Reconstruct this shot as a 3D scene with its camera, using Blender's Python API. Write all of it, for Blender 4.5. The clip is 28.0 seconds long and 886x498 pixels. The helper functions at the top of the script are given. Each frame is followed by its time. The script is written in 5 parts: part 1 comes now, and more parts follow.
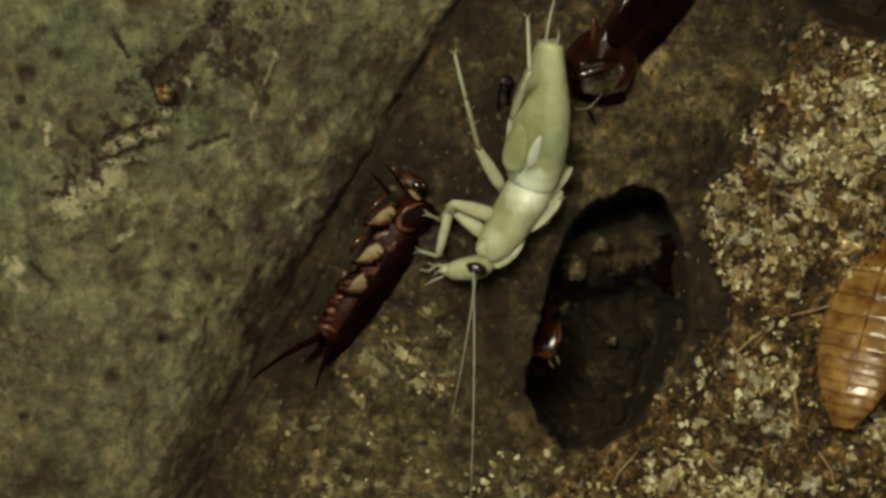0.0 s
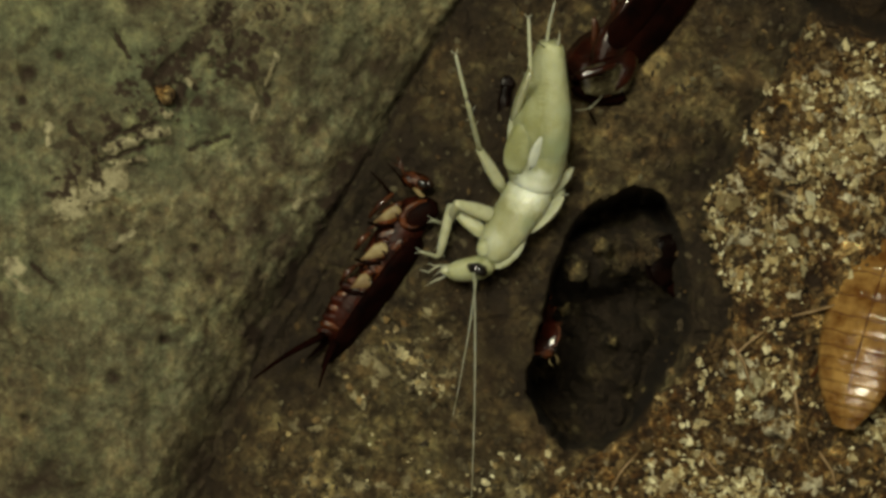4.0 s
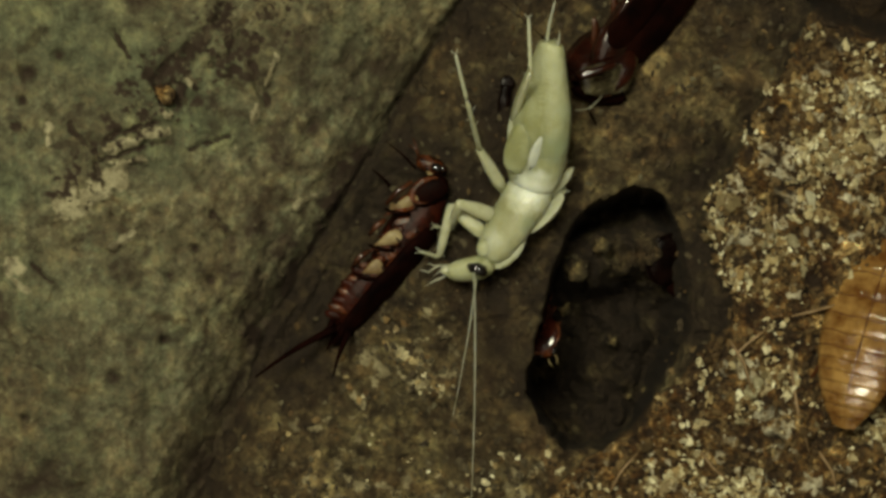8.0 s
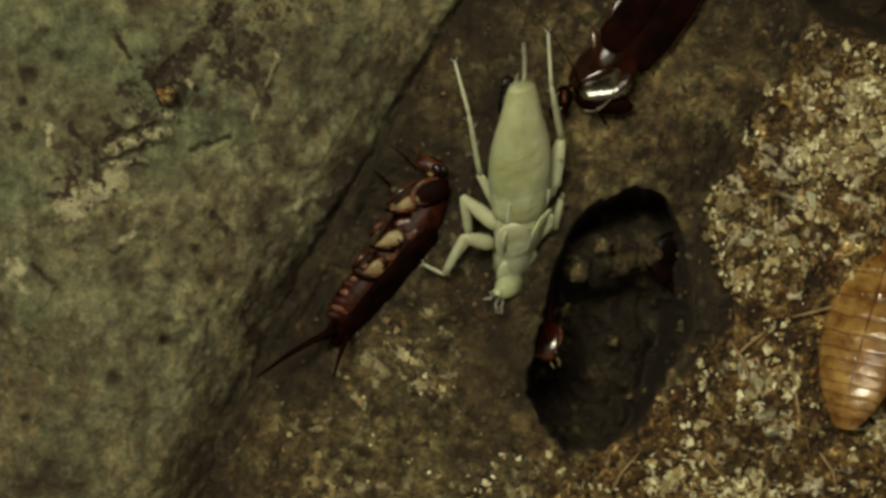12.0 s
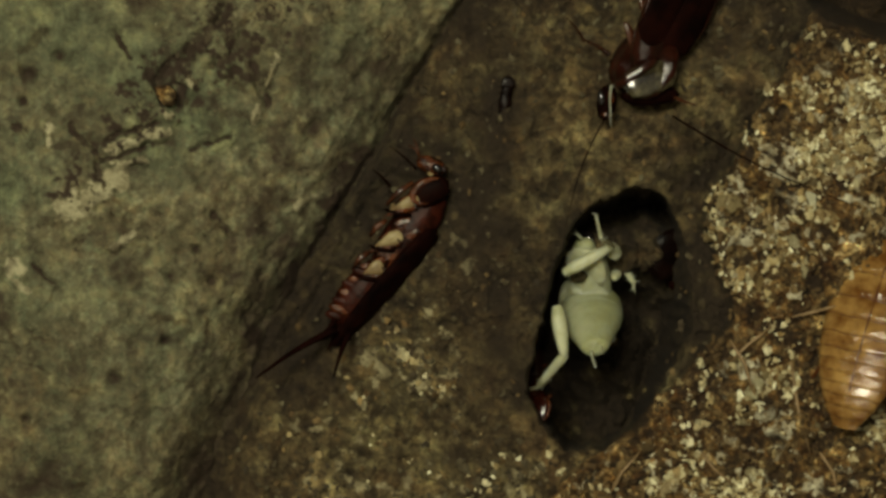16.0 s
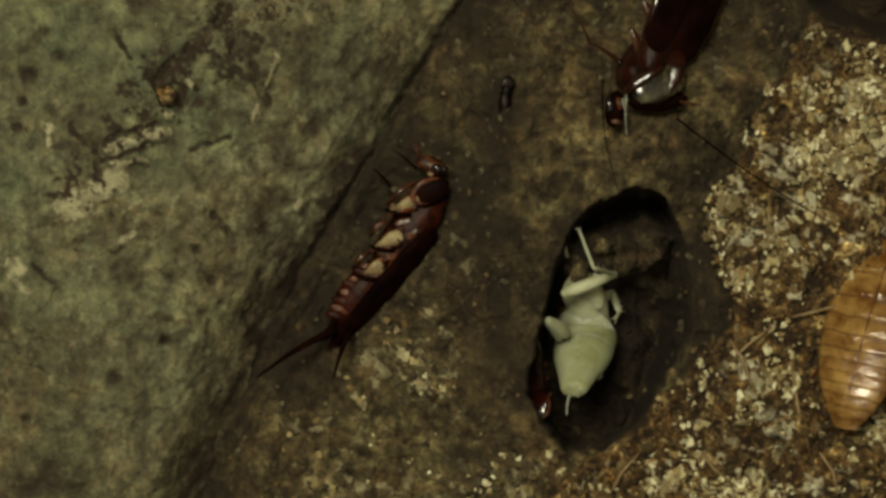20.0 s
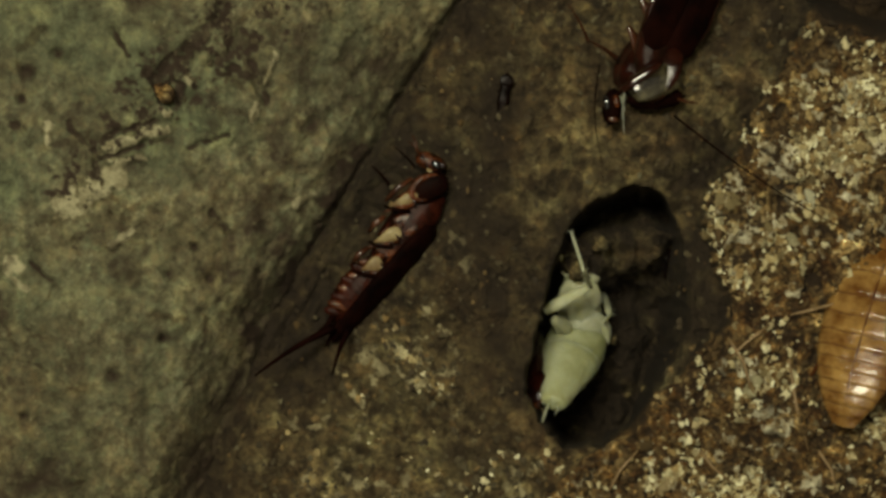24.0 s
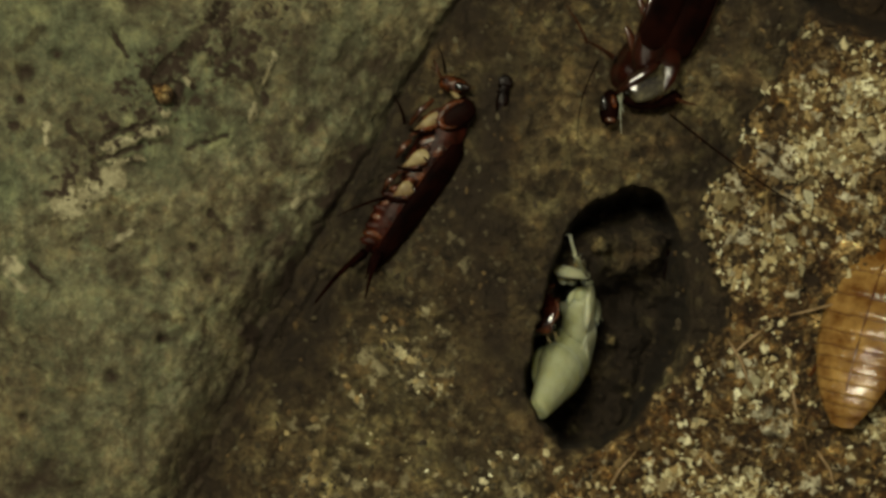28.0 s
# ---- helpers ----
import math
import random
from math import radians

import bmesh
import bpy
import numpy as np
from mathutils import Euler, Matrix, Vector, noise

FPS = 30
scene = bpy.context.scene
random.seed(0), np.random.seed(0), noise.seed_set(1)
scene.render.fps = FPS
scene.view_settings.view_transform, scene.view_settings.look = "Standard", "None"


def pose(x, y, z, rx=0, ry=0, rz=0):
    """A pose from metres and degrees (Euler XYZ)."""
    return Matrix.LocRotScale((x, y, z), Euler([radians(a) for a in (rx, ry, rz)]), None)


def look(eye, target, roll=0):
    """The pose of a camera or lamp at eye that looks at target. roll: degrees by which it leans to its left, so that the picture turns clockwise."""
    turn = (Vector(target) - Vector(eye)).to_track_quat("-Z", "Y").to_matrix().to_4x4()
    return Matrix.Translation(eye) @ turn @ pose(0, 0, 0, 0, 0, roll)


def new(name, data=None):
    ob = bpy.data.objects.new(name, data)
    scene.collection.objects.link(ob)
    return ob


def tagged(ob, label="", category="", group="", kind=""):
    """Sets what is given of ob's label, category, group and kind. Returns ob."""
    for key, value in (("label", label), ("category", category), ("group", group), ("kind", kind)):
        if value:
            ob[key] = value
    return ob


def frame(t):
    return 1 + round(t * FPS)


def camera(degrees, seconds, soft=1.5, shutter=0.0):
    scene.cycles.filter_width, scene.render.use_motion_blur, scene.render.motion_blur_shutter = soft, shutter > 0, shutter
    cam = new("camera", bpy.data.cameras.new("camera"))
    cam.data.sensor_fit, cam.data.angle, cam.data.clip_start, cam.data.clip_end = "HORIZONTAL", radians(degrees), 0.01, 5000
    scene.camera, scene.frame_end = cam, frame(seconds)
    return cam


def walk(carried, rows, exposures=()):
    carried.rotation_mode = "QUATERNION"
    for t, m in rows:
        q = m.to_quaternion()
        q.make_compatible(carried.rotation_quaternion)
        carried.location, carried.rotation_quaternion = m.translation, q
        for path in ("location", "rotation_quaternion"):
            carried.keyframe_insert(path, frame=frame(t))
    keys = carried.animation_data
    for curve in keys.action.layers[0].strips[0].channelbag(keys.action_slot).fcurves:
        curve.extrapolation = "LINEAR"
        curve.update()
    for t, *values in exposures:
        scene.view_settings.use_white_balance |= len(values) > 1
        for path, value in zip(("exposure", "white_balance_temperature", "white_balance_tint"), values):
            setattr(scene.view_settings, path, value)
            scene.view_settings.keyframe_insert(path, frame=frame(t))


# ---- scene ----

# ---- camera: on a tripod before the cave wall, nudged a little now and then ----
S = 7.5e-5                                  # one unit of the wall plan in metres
D = 0.2194                                  # from the lens to the wall plane
EYE = Vector((0, -D, 1.2))


def at(x, y, h=0.0):
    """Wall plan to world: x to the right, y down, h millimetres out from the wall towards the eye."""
    p = Vector(((x - 784) * S, 0, 1.2 + (441 - y) * S))
    return p.lerp(EYE, h * 0.001 / D)


def nudged(dx, dy):
    e = EYE + Vector((-dx * S, 0, dy * S))
    return look(e, e + Vector((0, D, 0)))


cam = camera(30.0, 28.0, soft=3.2, shutter=0.5)
walk(cam, [(0, nudged(-1.5, -1.2)), (0.4, nudged(-0.6, -0.2)), (0.9, nudged(0, 0)), (11.0, nudged(0, 0)), (11.6, nudged(1.3, 1.2)),
           (20.1, nudged(1.4, 1.2)), (20.5, nudged(0, -0.6)), (21.0, nudged(-1.3, -1.6)), (23.5, nudged(-1.4, -2.4)),
           (25.0, nudged(-2.0, -2.6)), (25.5, nudged(-3.0, -1.6)), (28.0, nudged(-3.4, -1.6))])

# ---- light: one video lamp above and beside the lens, and an added fill that lifts the shadows ----
world = bpy.data.worlds.new("fill_world")
scene.world = world
world.use_nodes = True
world.node_tree.nodes["Background"].inputs[0].default_value = (0.50, 0.46, 0.34, 1)
world.node_tree.nodes["Background"].inputs[1].default_value = 1.3


def panel(name, eye, target, size, watts, colour):
    d = bpy.data.lights.new(name, "AREA")
    d.shape, d.size, d.size_y, d.energy, d.color = "RECTANGLE", size[0], size[1], watts, colour
    ob = new(name, d)
    ob.matrix_world = look(eye, target)
    return ob


panel("video_lamp", (-0.040, -0.26, 1.262), (0.02, 0.0, 1.18), (0.085, 0.050), 0.665, (1.0, 0.955, 0.69))
scene.view_settings.exposure = 0.0

# ---- materials ----


class Nodes:
    """A small helper to wire a node material."""

    def __init__(self, name):
        self.mat = bpy.data.materials.new(name)
        self.mat.use_nodes = True
        self.t = self.mat.node_tree
        self.bsdf = self.t.nodes["Principled BSDF"]
        self.co = self.t.nodes.new("ShaderNodeTexCoord").outputs["Object"]

    def add(self, kind, **inputs):
        n = self.t.nodes.new(kind)
        for k, v in inputs.items():
            self.put(n.inputs[k.replace("_", " ")], v)
        return n

    def put(self, socket, v):
        if isinstance(v, bpy.types.NodeSocket):
            self.t.links.new(v, socket)
        else:
            socket.default_value = v

    def noise(self, scale, detail=4.0, rough=0.6, co=None):
        return self.add("ShaderNodeTexNoise", Vector=co or self.co, Scale=scale, Detail=detail, Roughness=rough).outputs["Fac"]

    def ramp(self, fac, stops):
        n = self.add("ShaderNodeValToRGB", Fac=fac)
        e = n.color_ramp.elements
        while len(e) < len(stops):
            e.new(0.5)
        for k, (p, c) in enumerate(stops):
            e[k].position = p
            e[k].color = (*c, 1) if len(c) == 3 else c
        return n.outputs["Color"]

    def mix(self, fac, a, b, blend="MIX"):
        n = self.t.nodes.new("ShaderNodeMix")
        n.data_type, n.blend_type = "RGBA", blend
        self.put(n.inputs[0], fac), self.put(n.inputs[6], a), self.put(n.inputs[7], b)
        return n.outputs[2]

    def maths(self, op, a, b=0.0):
        n = self.t.nodes.new("ShaderNodeMath")
        n.operation = op
        self.put(n.inputs[0], a), self.put(n.inputs[1], b)
        return n.outputs[0]

    def attr(self, name):
        n = self.t.nodes.new("ShaderNodeAttribute")
        n.attribute_name = name
        return n.outputs["Fac"]

    def bump(self, height, metres, strength=1.0):
        n = self.add("ShaderNodeBump", Height=height, Distance=metres, Strength=strength)
        self.t.links.new(n.outputs[0], self.bsdf.inputs["Normal"])

    def set(self, **v):
        for k, x in v.items():
            self.put(self.bsdf.inputs[k.replace("_", " ")], x)
        return self.mat


def rgb(c):
    return (*c, 1)


def stone(name, low, mid, high, coarse, fine, rough=0.85, bump=0.00035, crust=None, dirt_shade=None, tint=None, lean=0.0, cells=None, mottle=1.0):
    """Mottled stone: tones at three sizes, with crust, tint, dark stains and painted shade where the mesh says so; lean
    draws the grain out along a slope.
    """
    n = Nodes(name)
    co = n.co
    if lean:
        co = n.add("ShaderNodeMapping", Vector=n.co, Rotation=(0, radians(lean), 0), Scale=(1.0, 1.0, 0.4)).outputs[0]
    a = n.noise(coarse, 6, 0.66, co)
    col = n.ramp(a, [(0.36, low), (0.48, mid), (0.62, high)])
    if tint:
        col = n.mix(n.attr("tint"), col, rgb(tint))
    b = n.noise(coarse * 4.2, 5, 0.65, co)
    col = n.mix(mottle, col, n.ramp(b, [(0.36, (0.38, 0.33, 0.29)), (0.46, (0.85, 0.83, 0.80)), (0.55, (1.12, 1.12, 1.1)), (0.66, (1.9, 1.85, 1.65))]), "MULTIPLY")
    f = n.noise(fine, 6, 0.7)
    col = n.mix(0.85, col, n.ramp(f, [(0.36, (0.42, 0.38, 0.34)), (0.5, (0.98, 0.98, 0.98)), (0.64, (1.65, 1.6, 1.45))]), "MULTIPLY")
    if cells:
        wob = n.add("ShaderNodeTexNoise", Vector=n.co, Scale=900.0, Detail=3.0).outputs["Color"]
        warped = n.mix(0.0011, n.co, wob, "ADD")
        for scale, share in cells[0]:
            v = n.add("ShaderNodeTexVoronoi", Vector=warped, Scale=scale).outputs["Color"]
            pick = n.add("ShaderNodeSeparateColor", Color=v).outputs[0]
            mean = [sum(c[k] for c in cells[1]) / len(cells[1]) for k in range(3)]
            col = n.mix(n.maths("MULTIPLY", n.maths("SUBTRACT", 1.0, n.maths("MULTIPLY", n.attr("tint"), 0.6)), share) if lean else share, col, n.ramp(pick, [(i / (len(cells[1]) - 1), [c[k] / mean[k] for k in range(3)]) for i, c in enumerate(cells[1])]), "MULTIPLY")
    hue = n.noise(55, 4, 0.6)
    col = n.mix(0.45, col, n.ramp(hue, [(0.36, (1.08, 0.97, 0.88)), (0.5, (1, 1, 1)), (0.64, (0.88, 1.0, 0.96))]), "MULTIPLY")
    if lean:
        edge = n.add("ShaderNodeTexVoronoi", Vector=n.mix(0.006, n.co, n.add("ShaderNodeTexNoise", Vector=n.co, Scale=160.0, Detail=5.0).outputs["Color"], "ADD"), Scale=85.0)
        edge.feature = "DISTANCE_TO_EDGE"
        thin = n.maths("ADD", edge.outputs["Distance"], n.maths("MULTIPLY", n.maths("SUBTRACT", n.noise(130, 4, 0.7), 0.42), 0.35))
        col = n.mix(0.75, col, n.ramp(thin, [(0.0, (0.42, 0.34, 0.28)), (0.035, (1, 1, 1))]), "MULTIPLY")
    chips = n.maths("SUBTRACT", n.noise(1000, 5, 0.72), 0.5)
    specks = n.maths("SUBTRACT", n.noise(560, 6, 0.75), 0.5)
    if crust:
        col = n.mix(n.ramp(n.maths("ADD", n.attr("crust"), n.maths("MULTIPLY", chips, 2.4)), [(0.28, (0, 0, 0)), (0.72, (1, 1, 1))]), col, n.mix(n.ramp(f, [(0.35, (0, 0, 0)), (0.62, (1, 1, 1))]), rgb(crust[0]), rgb(crust[1])))
    # One mask for dark stains and for shade painted on the rock.
    if dirt_shade:
        some = n.maths("MINIMUM", n.maths("MULTIPLY", n.attr("dirt_shade"), 6.0), 1.0)
        dark = n.ramp(n.maths("ADD", n.attr("dirt_shade"), n.maths("MULTIPLY", specks, 1.5)), [(0.12, (0, 0, 0)), (0.85, (0.97, 0.97, 0.97))])
        col = n.mix(n.maths("MULTIPLY", some, dark), col, rgb(dirt_shade))
    n.bump(n.maths("ADD", n.maths("ADD", f, b), n.maths("MULTIPLY", n.noise(fine * 2.5, 4, 0.7), 0.5)), bump)
    return n.set(Base_Color=col, Roughness=rough, Specular_IOR_Level=0.3)


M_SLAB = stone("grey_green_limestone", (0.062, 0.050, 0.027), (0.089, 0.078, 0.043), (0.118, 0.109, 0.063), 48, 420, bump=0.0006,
               crust=((0.13, 0.108, 0.056), (0.37, 0.34, 0.21)), dirt_shade=(0.026, 0.015, 0.009), tint=(0.086, 0.093, 0.052), lean=33, mottle=0.42,
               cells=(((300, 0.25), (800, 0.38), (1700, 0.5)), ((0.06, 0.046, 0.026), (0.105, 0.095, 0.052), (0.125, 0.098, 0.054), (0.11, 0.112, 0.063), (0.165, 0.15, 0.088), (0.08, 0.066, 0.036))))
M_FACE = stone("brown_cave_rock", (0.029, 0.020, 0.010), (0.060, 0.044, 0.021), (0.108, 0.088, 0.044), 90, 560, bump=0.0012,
               crust=((0.13, 0.10, 0.05), (0.40, 0.35, 0.20)), dirt_shade=(0.024, 0.0155, 0.0085), tint=(0.130, 0.100, 0.048),
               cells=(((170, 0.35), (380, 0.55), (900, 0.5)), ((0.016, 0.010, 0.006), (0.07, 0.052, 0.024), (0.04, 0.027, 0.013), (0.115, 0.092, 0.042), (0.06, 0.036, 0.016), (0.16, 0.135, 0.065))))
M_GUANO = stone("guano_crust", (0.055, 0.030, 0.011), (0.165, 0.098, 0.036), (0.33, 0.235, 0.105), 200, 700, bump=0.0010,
                crust=((0.28, 0.20, 0.09), (0.76, 0.72, 0.52)), dirt_shade=(0.03, 0.018, 0.009),
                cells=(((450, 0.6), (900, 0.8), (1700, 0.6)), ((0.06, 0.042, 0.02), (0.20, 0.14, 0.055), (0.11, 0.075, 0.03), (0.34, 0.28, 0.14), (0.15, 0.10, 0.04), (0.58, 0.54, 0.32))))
# Pale so that the unseen shell bounces light into the shadows.
M_CAVE = stone("pale_bounce_rock", (0.22, 0.19, 0.13), (0.34, 0.30, 0.21), (0.45, 0.41, 0.30), 3, 40, bump=0.01)


def grains(name, tones):
    n = Nodes(name)
    r = n.t.nodes.new("ShaderNodeObjectInfo").outputs["Random"]
    g = n.t.nodes.new("ShaderNodeNewGeometry").outputs["Random Per Island"]
    k = n.maths("FRACT", n.maths("ADD", r, g))
    col = n.ramp(k, [(i / (len(tones) - 1), c) for i, c in enumerate(tones)])
    f = n.noise(1500, 4, 0.7)
    col = n.mix(0.8, col, n.ramp(f, [(0.3, (0.5, 0.43, 0.34)), (0.5, (1, 1, 1))]), "MULTIPLY")
    n.bump(f, 0.0003)
    return n.set(Base_Color=col, Roughness=0.8, Specular_IOR_Level=0.3)


M_PALE = grains("pale_crumbs", [(0.12, 0.070, 0.025), (0.30, 0.21, 0.085), (0.60, 0.55, 0.33), (0.15, 0.095, 0.036), (0.42, 0.34, 0.165), (0.84, 0.82, 0.57)])
M_GRIT = grains("dull_grit", [(0.03, 0.022, 0.013), (0.08, 0.065, 0.035), (0.05, 0.036, 0.02), (0.13, 0.115, 0.065)])
M_BROWN = grains("brown_crumbs", [(0.035, 0.021, 0.009), (0.12, 0.076, 0.028), (0.07, 0.043, 0.017), (0.19, 0.13, 0.055)])


def chitin(name, low, high, scale=260, rough=0.18, coat=0.6, subsurface=0.0, ripple=0.00004, dim=0.0, marks=()):
    """Insect skin; marks are soft patches of another tone: centre and radius in mm, tone, strength."""
    n = Nodes(name)
    a = n.noise(scale, 4, 0.55)
    col = n.ramp(a, [(0.35, low), (0.68, high)])
    for c, r, tone, power in marks:
        far = n.add("ShaderNodeVectorMath", Vector=n.co)
        far.operation = "SUBTRACT"
        far.inputs[1].default_value = [k * 0.001 for k in c]
        size = n.add("ShaderNodeVectorMath", Vector=far.outputs[0])
        size.operation = "LENGTH"
        u = n.maths("ADD", n.maths("MULTIPLY", size.outputs["Value"], 1000.0 / r), n.maths("MULTIPLY", n.noise(900, 3, 0.6), 0.5))
        col = n.mix(n.ramp(u, [(0.4, (power,) * 3), (1.35, (0, 0, 0))]), col, rgb(tone))
    n.bump(n.maths("ADD", n.noise(2200, 3, 0.6), n.maths("MULTIPLY", n.noise(500, 3, 0.6), 3.0)), ripple)
    n.set(Base_Color=col, Roughness=rough, Coat_Weight=coat, Coat_Roughness=0.1)
    if subsurface:
        n.set(Subsurface_Weight=subsurface, Subsurface_Radius=(1.0, 0.85, 0.5), Subsurface_Scale=0.0028)
    if dim:
        n.set(Specular_IOR_Level=dim)
    return n.mat


M_WHITE = chitin("soft_white_cuticle", (0.255, 0.265, 0.125), (0.42, 0.44, 0.285), 170, 0.5, 0.05, 0.75, ripple=0.00012, dim=0.35)
M_WHITE_LEG = chitin("white_leg_cuticle", (0.34, 0.345, 0.20), (0.50, 0.51, 0.36), 300, 0.5, 0.05, 0.6, ripple=0.00010, dim=0.4)
M_PAD = chitin("milky_wing_pad", (0.48, 0.50, 0.39), (0.60, 0.63, 0.51), 300, 0.45, 0.06, 0.5, ripple=0.00010, dim=0.4)
MILK, FROST = (0.72, 0.76, 0.65), (0.27, 0.32, 0.20)
M_BELLY = chitin("soft_white_belly", (0.255, 0.265, 0.125), (0.42, 0.44, 0.285), 170, 0.45, 0.08, 0.75, ripple=0.00012, dim=0.35,
                 marks=(((-4.1, 7.5, -0.9), 4.0, FROST, 0.8), ((-1.5, 1.4, -2.4), 4.6, MILK, 1.0), ((-2.6, 3.6, -2.0), 1.3, MILK, 0.8)))
M_BELLY_REAR = chitin("soft_white_belly_rear", (0.255, 0.265, 0.125), (0.42, 0.44, 0.285), 170, 0.45, 0.08, 0.75, ripple=0.00012, dim=0.35,
                      marks=(((-4.1, -12.3, -0.9), 4.0, FROST, 0.8), ((-2.6, -16.2, -2.0), 1.3, MILK, 0.8), ((-3.6, -8.0, 0.2), 3.0, FROST, 0.5)))
M_CHEST = chitin("soft_white_chest", (0.28, 0.285, 0.15), (0.44, 0.455, 0.31), 190, 0.45, 0.08, 0.75, ripple=0.00012, dim=0.35,
                 marks=(((1.2, 0.6, -2.3), 4.6, MILK, 1.0), ((0.3, 8.0, -2.0), 2.2, MILK, 0.35), ((2.9, 4.2, -0.6), 2.2, FROST, 0.6)))
M_EYE = chitin("black_eye", (0.006, 0.005, 0.005), (0.012, 0.010, 0.010), 300, 0.08, 0.8)
M_RED = chitin("dark_red_brown_cuticle", (0.006, 0.002, 0.0015), (0.024, 0.005, 0.0025), 420, 0.16, 0.6, ripple=0.00005)
M_WING = chitin("dark_brown_wing", (0.0025, 0.0011, 0.001), (0.011, 0.0028, 0.0018), 300, 0.6, 0.0, ripple=0.00003, dim=0.01)
M_DARK_AND_SHADED = chitin("dark_and_shaded_cuticle", (0.002, 0.001, 0.0009), (0.0065, 0.0024, 0.0016), 400, 0.3, 0.03, ripple=0.0001, dim=0.1)
M_AMBER = chitin("amber_cuticle", (0.007, 0.002, 0.001), (0.115, 0.031, 0.008), 750, 0.26, 0.12, ripple=0.00025, dim=0.25)
M_CREAM = chitin("cream_leg_base", (0.10, 0.055, 0.018), (0.27, 0.215, 0.10), 420, 0.55, 0.03, ripple=0.0001, dim=0.3)
M_STRIPE = chitin("striped_belly", (0.006, 0.0018, 0.001), (0.036, 0.007, 0.0033), 600, 0.4, 0.0, ripple=0.00008, dim=0.08)
M_SHIELD = chitin("dark_neck_shield", (0.003, 0.0012, 0.001), (0.010, 0.0025, 0.0013), 500, 0.5, 0.0, ripple=0.00004, dim=0.015)
M_RUBY = chitin("dark_ruby_shield", (0.005, 0.0012, 0.0008), (0.026, 0.0045, 0.002), 420, 0.14, 0.5, ripple=0.00006)
M_GLOSS = chitin("wet_ruby_ridge", (0.006, 0.0015, 0.001), (0.03, 0.006, 0.003), 420, 0.05, 1.0, ripple=0.00003)
M_GLAZE = chitin("pale_wet_cuticle", (0.010, 0.006, 0.003), (0.11, 0.095, 0.05), 520, 0.06, 0.7, ripple=0.0011, dim=0.3)
M_LEG = chitin("brown_leg", (0.025, 0.008, 0.004), (0.075, 0.025, 0.010), 300, 0.25, 0.4)
M_ORANGE = chitin("orange_tan_plate", (0.115, 0.046, 0.010), (0.345, 0.20, 0.06), 330, 0.12, 0.3, 0.1, ripple=0.0001)
M_SEAM = chitin("dark_orange_seam", (0.06, 0.018, 0.005), (0.13, 0.045, 0.012), 260, 0.3, 0.3)
M_THREAD = chitin("thin_antenna", (0.03, 0.016, 0.007), (0.06, 0.035, 0.016), 500, 0.4, 0.2)
M_STRAW = chitin("dry_straw", (0.16, 0.10, 0.04), (0.30, 0.20, 0.10), 500, 0.6, 0.0)

# ---- mesh helpers ----


def part(name, bm, material, parent=None, label=""):
    me = bpy.data.meshes.new(name)
    bmesh.ops.recalc_face_normals(bm, faces=bm.faces)
    for f in bm.faces:
        f.smooth = True
    bm.to_mesh(me)
    bm.free()
    me.materials.append(material)
    ob = new(name, me)
    ob.parent = parent
    return tagged(ob, label)


def empty(name, m, label, category, group=""):
    ob = new(name)
    ob.empty_display_size = 0.005
    ob.matrix_world = m
    return tagged(ob, label, category, group)


def ring_skin(bm, rings):
    """Skin a run of rings of vertices; a ring of one vertex closes an end."""
    for a, b in zip(rings, rings[1:]):
        n = max(len(a), len(b))
        for i in range(n):
            j = (i + 1) % n
            q = [a[i % len(a)], a[j % len(a)], b[j % len(b)], b[i % len(b)]]
            u = []
            for v in q:
                if v not in u:
                    u.append(v)
            if len(u) > 2:
                bm.faces.new(u)


def loft(stations, n=16, bm=None):
    """A body along +Y. Stations in mm: (y, half width, half height, x shift, z shift)."""
    bm = bm or bmesh.new()
    rings = []
    for k, (y, rx, rz, *o) in enumerate(stations):
        ox, oz = (*o, 0, 0)[:2]
        if rx <= 0:
            rings.append([bm.verts.new((ox * 1e-3, y * 1e-3, oz * 1e-3))])
        else:
            rings.append([bm.verts.new(((ox + rx * math.cos(a)) * 1e-3, y * 1e-3, (oz + rz * math.sin(a)) * 1e-3))
                          for a in (2 * math.pi * i / n for i in range(n))])
    ring_skin(bm, rings)
    return bm


def rod(points, radii, n=8, bm=None):
    """A round rod through points (mm), with a radius at each."""
    bm = bm or bmesh.new()
    pts = [Vector(p) * 1e-3 for p in points]
    rings = []
    for k, p in enumerate(pts):
        d = (pts[min(k + 1, len(pts) - 1)] - pts[max(k - 1, 0)]).normalized()
        s = d.orthogonal().normalized()
        if k:
            s = (last - d * last.dot(d)).normalized()
        last = s
        w = d.cross(s)
        r = radii[k] * 1e-3
        rings.append([bm.verts.new(p + r * (math.cos(a) * s + math.sin(a) * w)) for a in (2 * math.pi * i / n for i in range(n))])
    ends = [[bm.verts.new(pts[0])], [bm.verts.new(pts[-1])]]
    ring_skin(bm, [ends[0], *rings, ends[1]])
    return bm


def oval(y0, y1, rx, rz, k=9, n=16, x=0.0, z=0.0, power=0.5, bm=None):
    """An egg along +Y from y0 to y1."""
    st = []
    for i in range(k + 1):
        u = i / k
        g = max(0.0, 1 - (2 * u - 1) ** 2) ** power
        st.append((y0 + (y1 - y0) * u, rx * g, rz * g, x, z))
    return loft(st, n, bm)


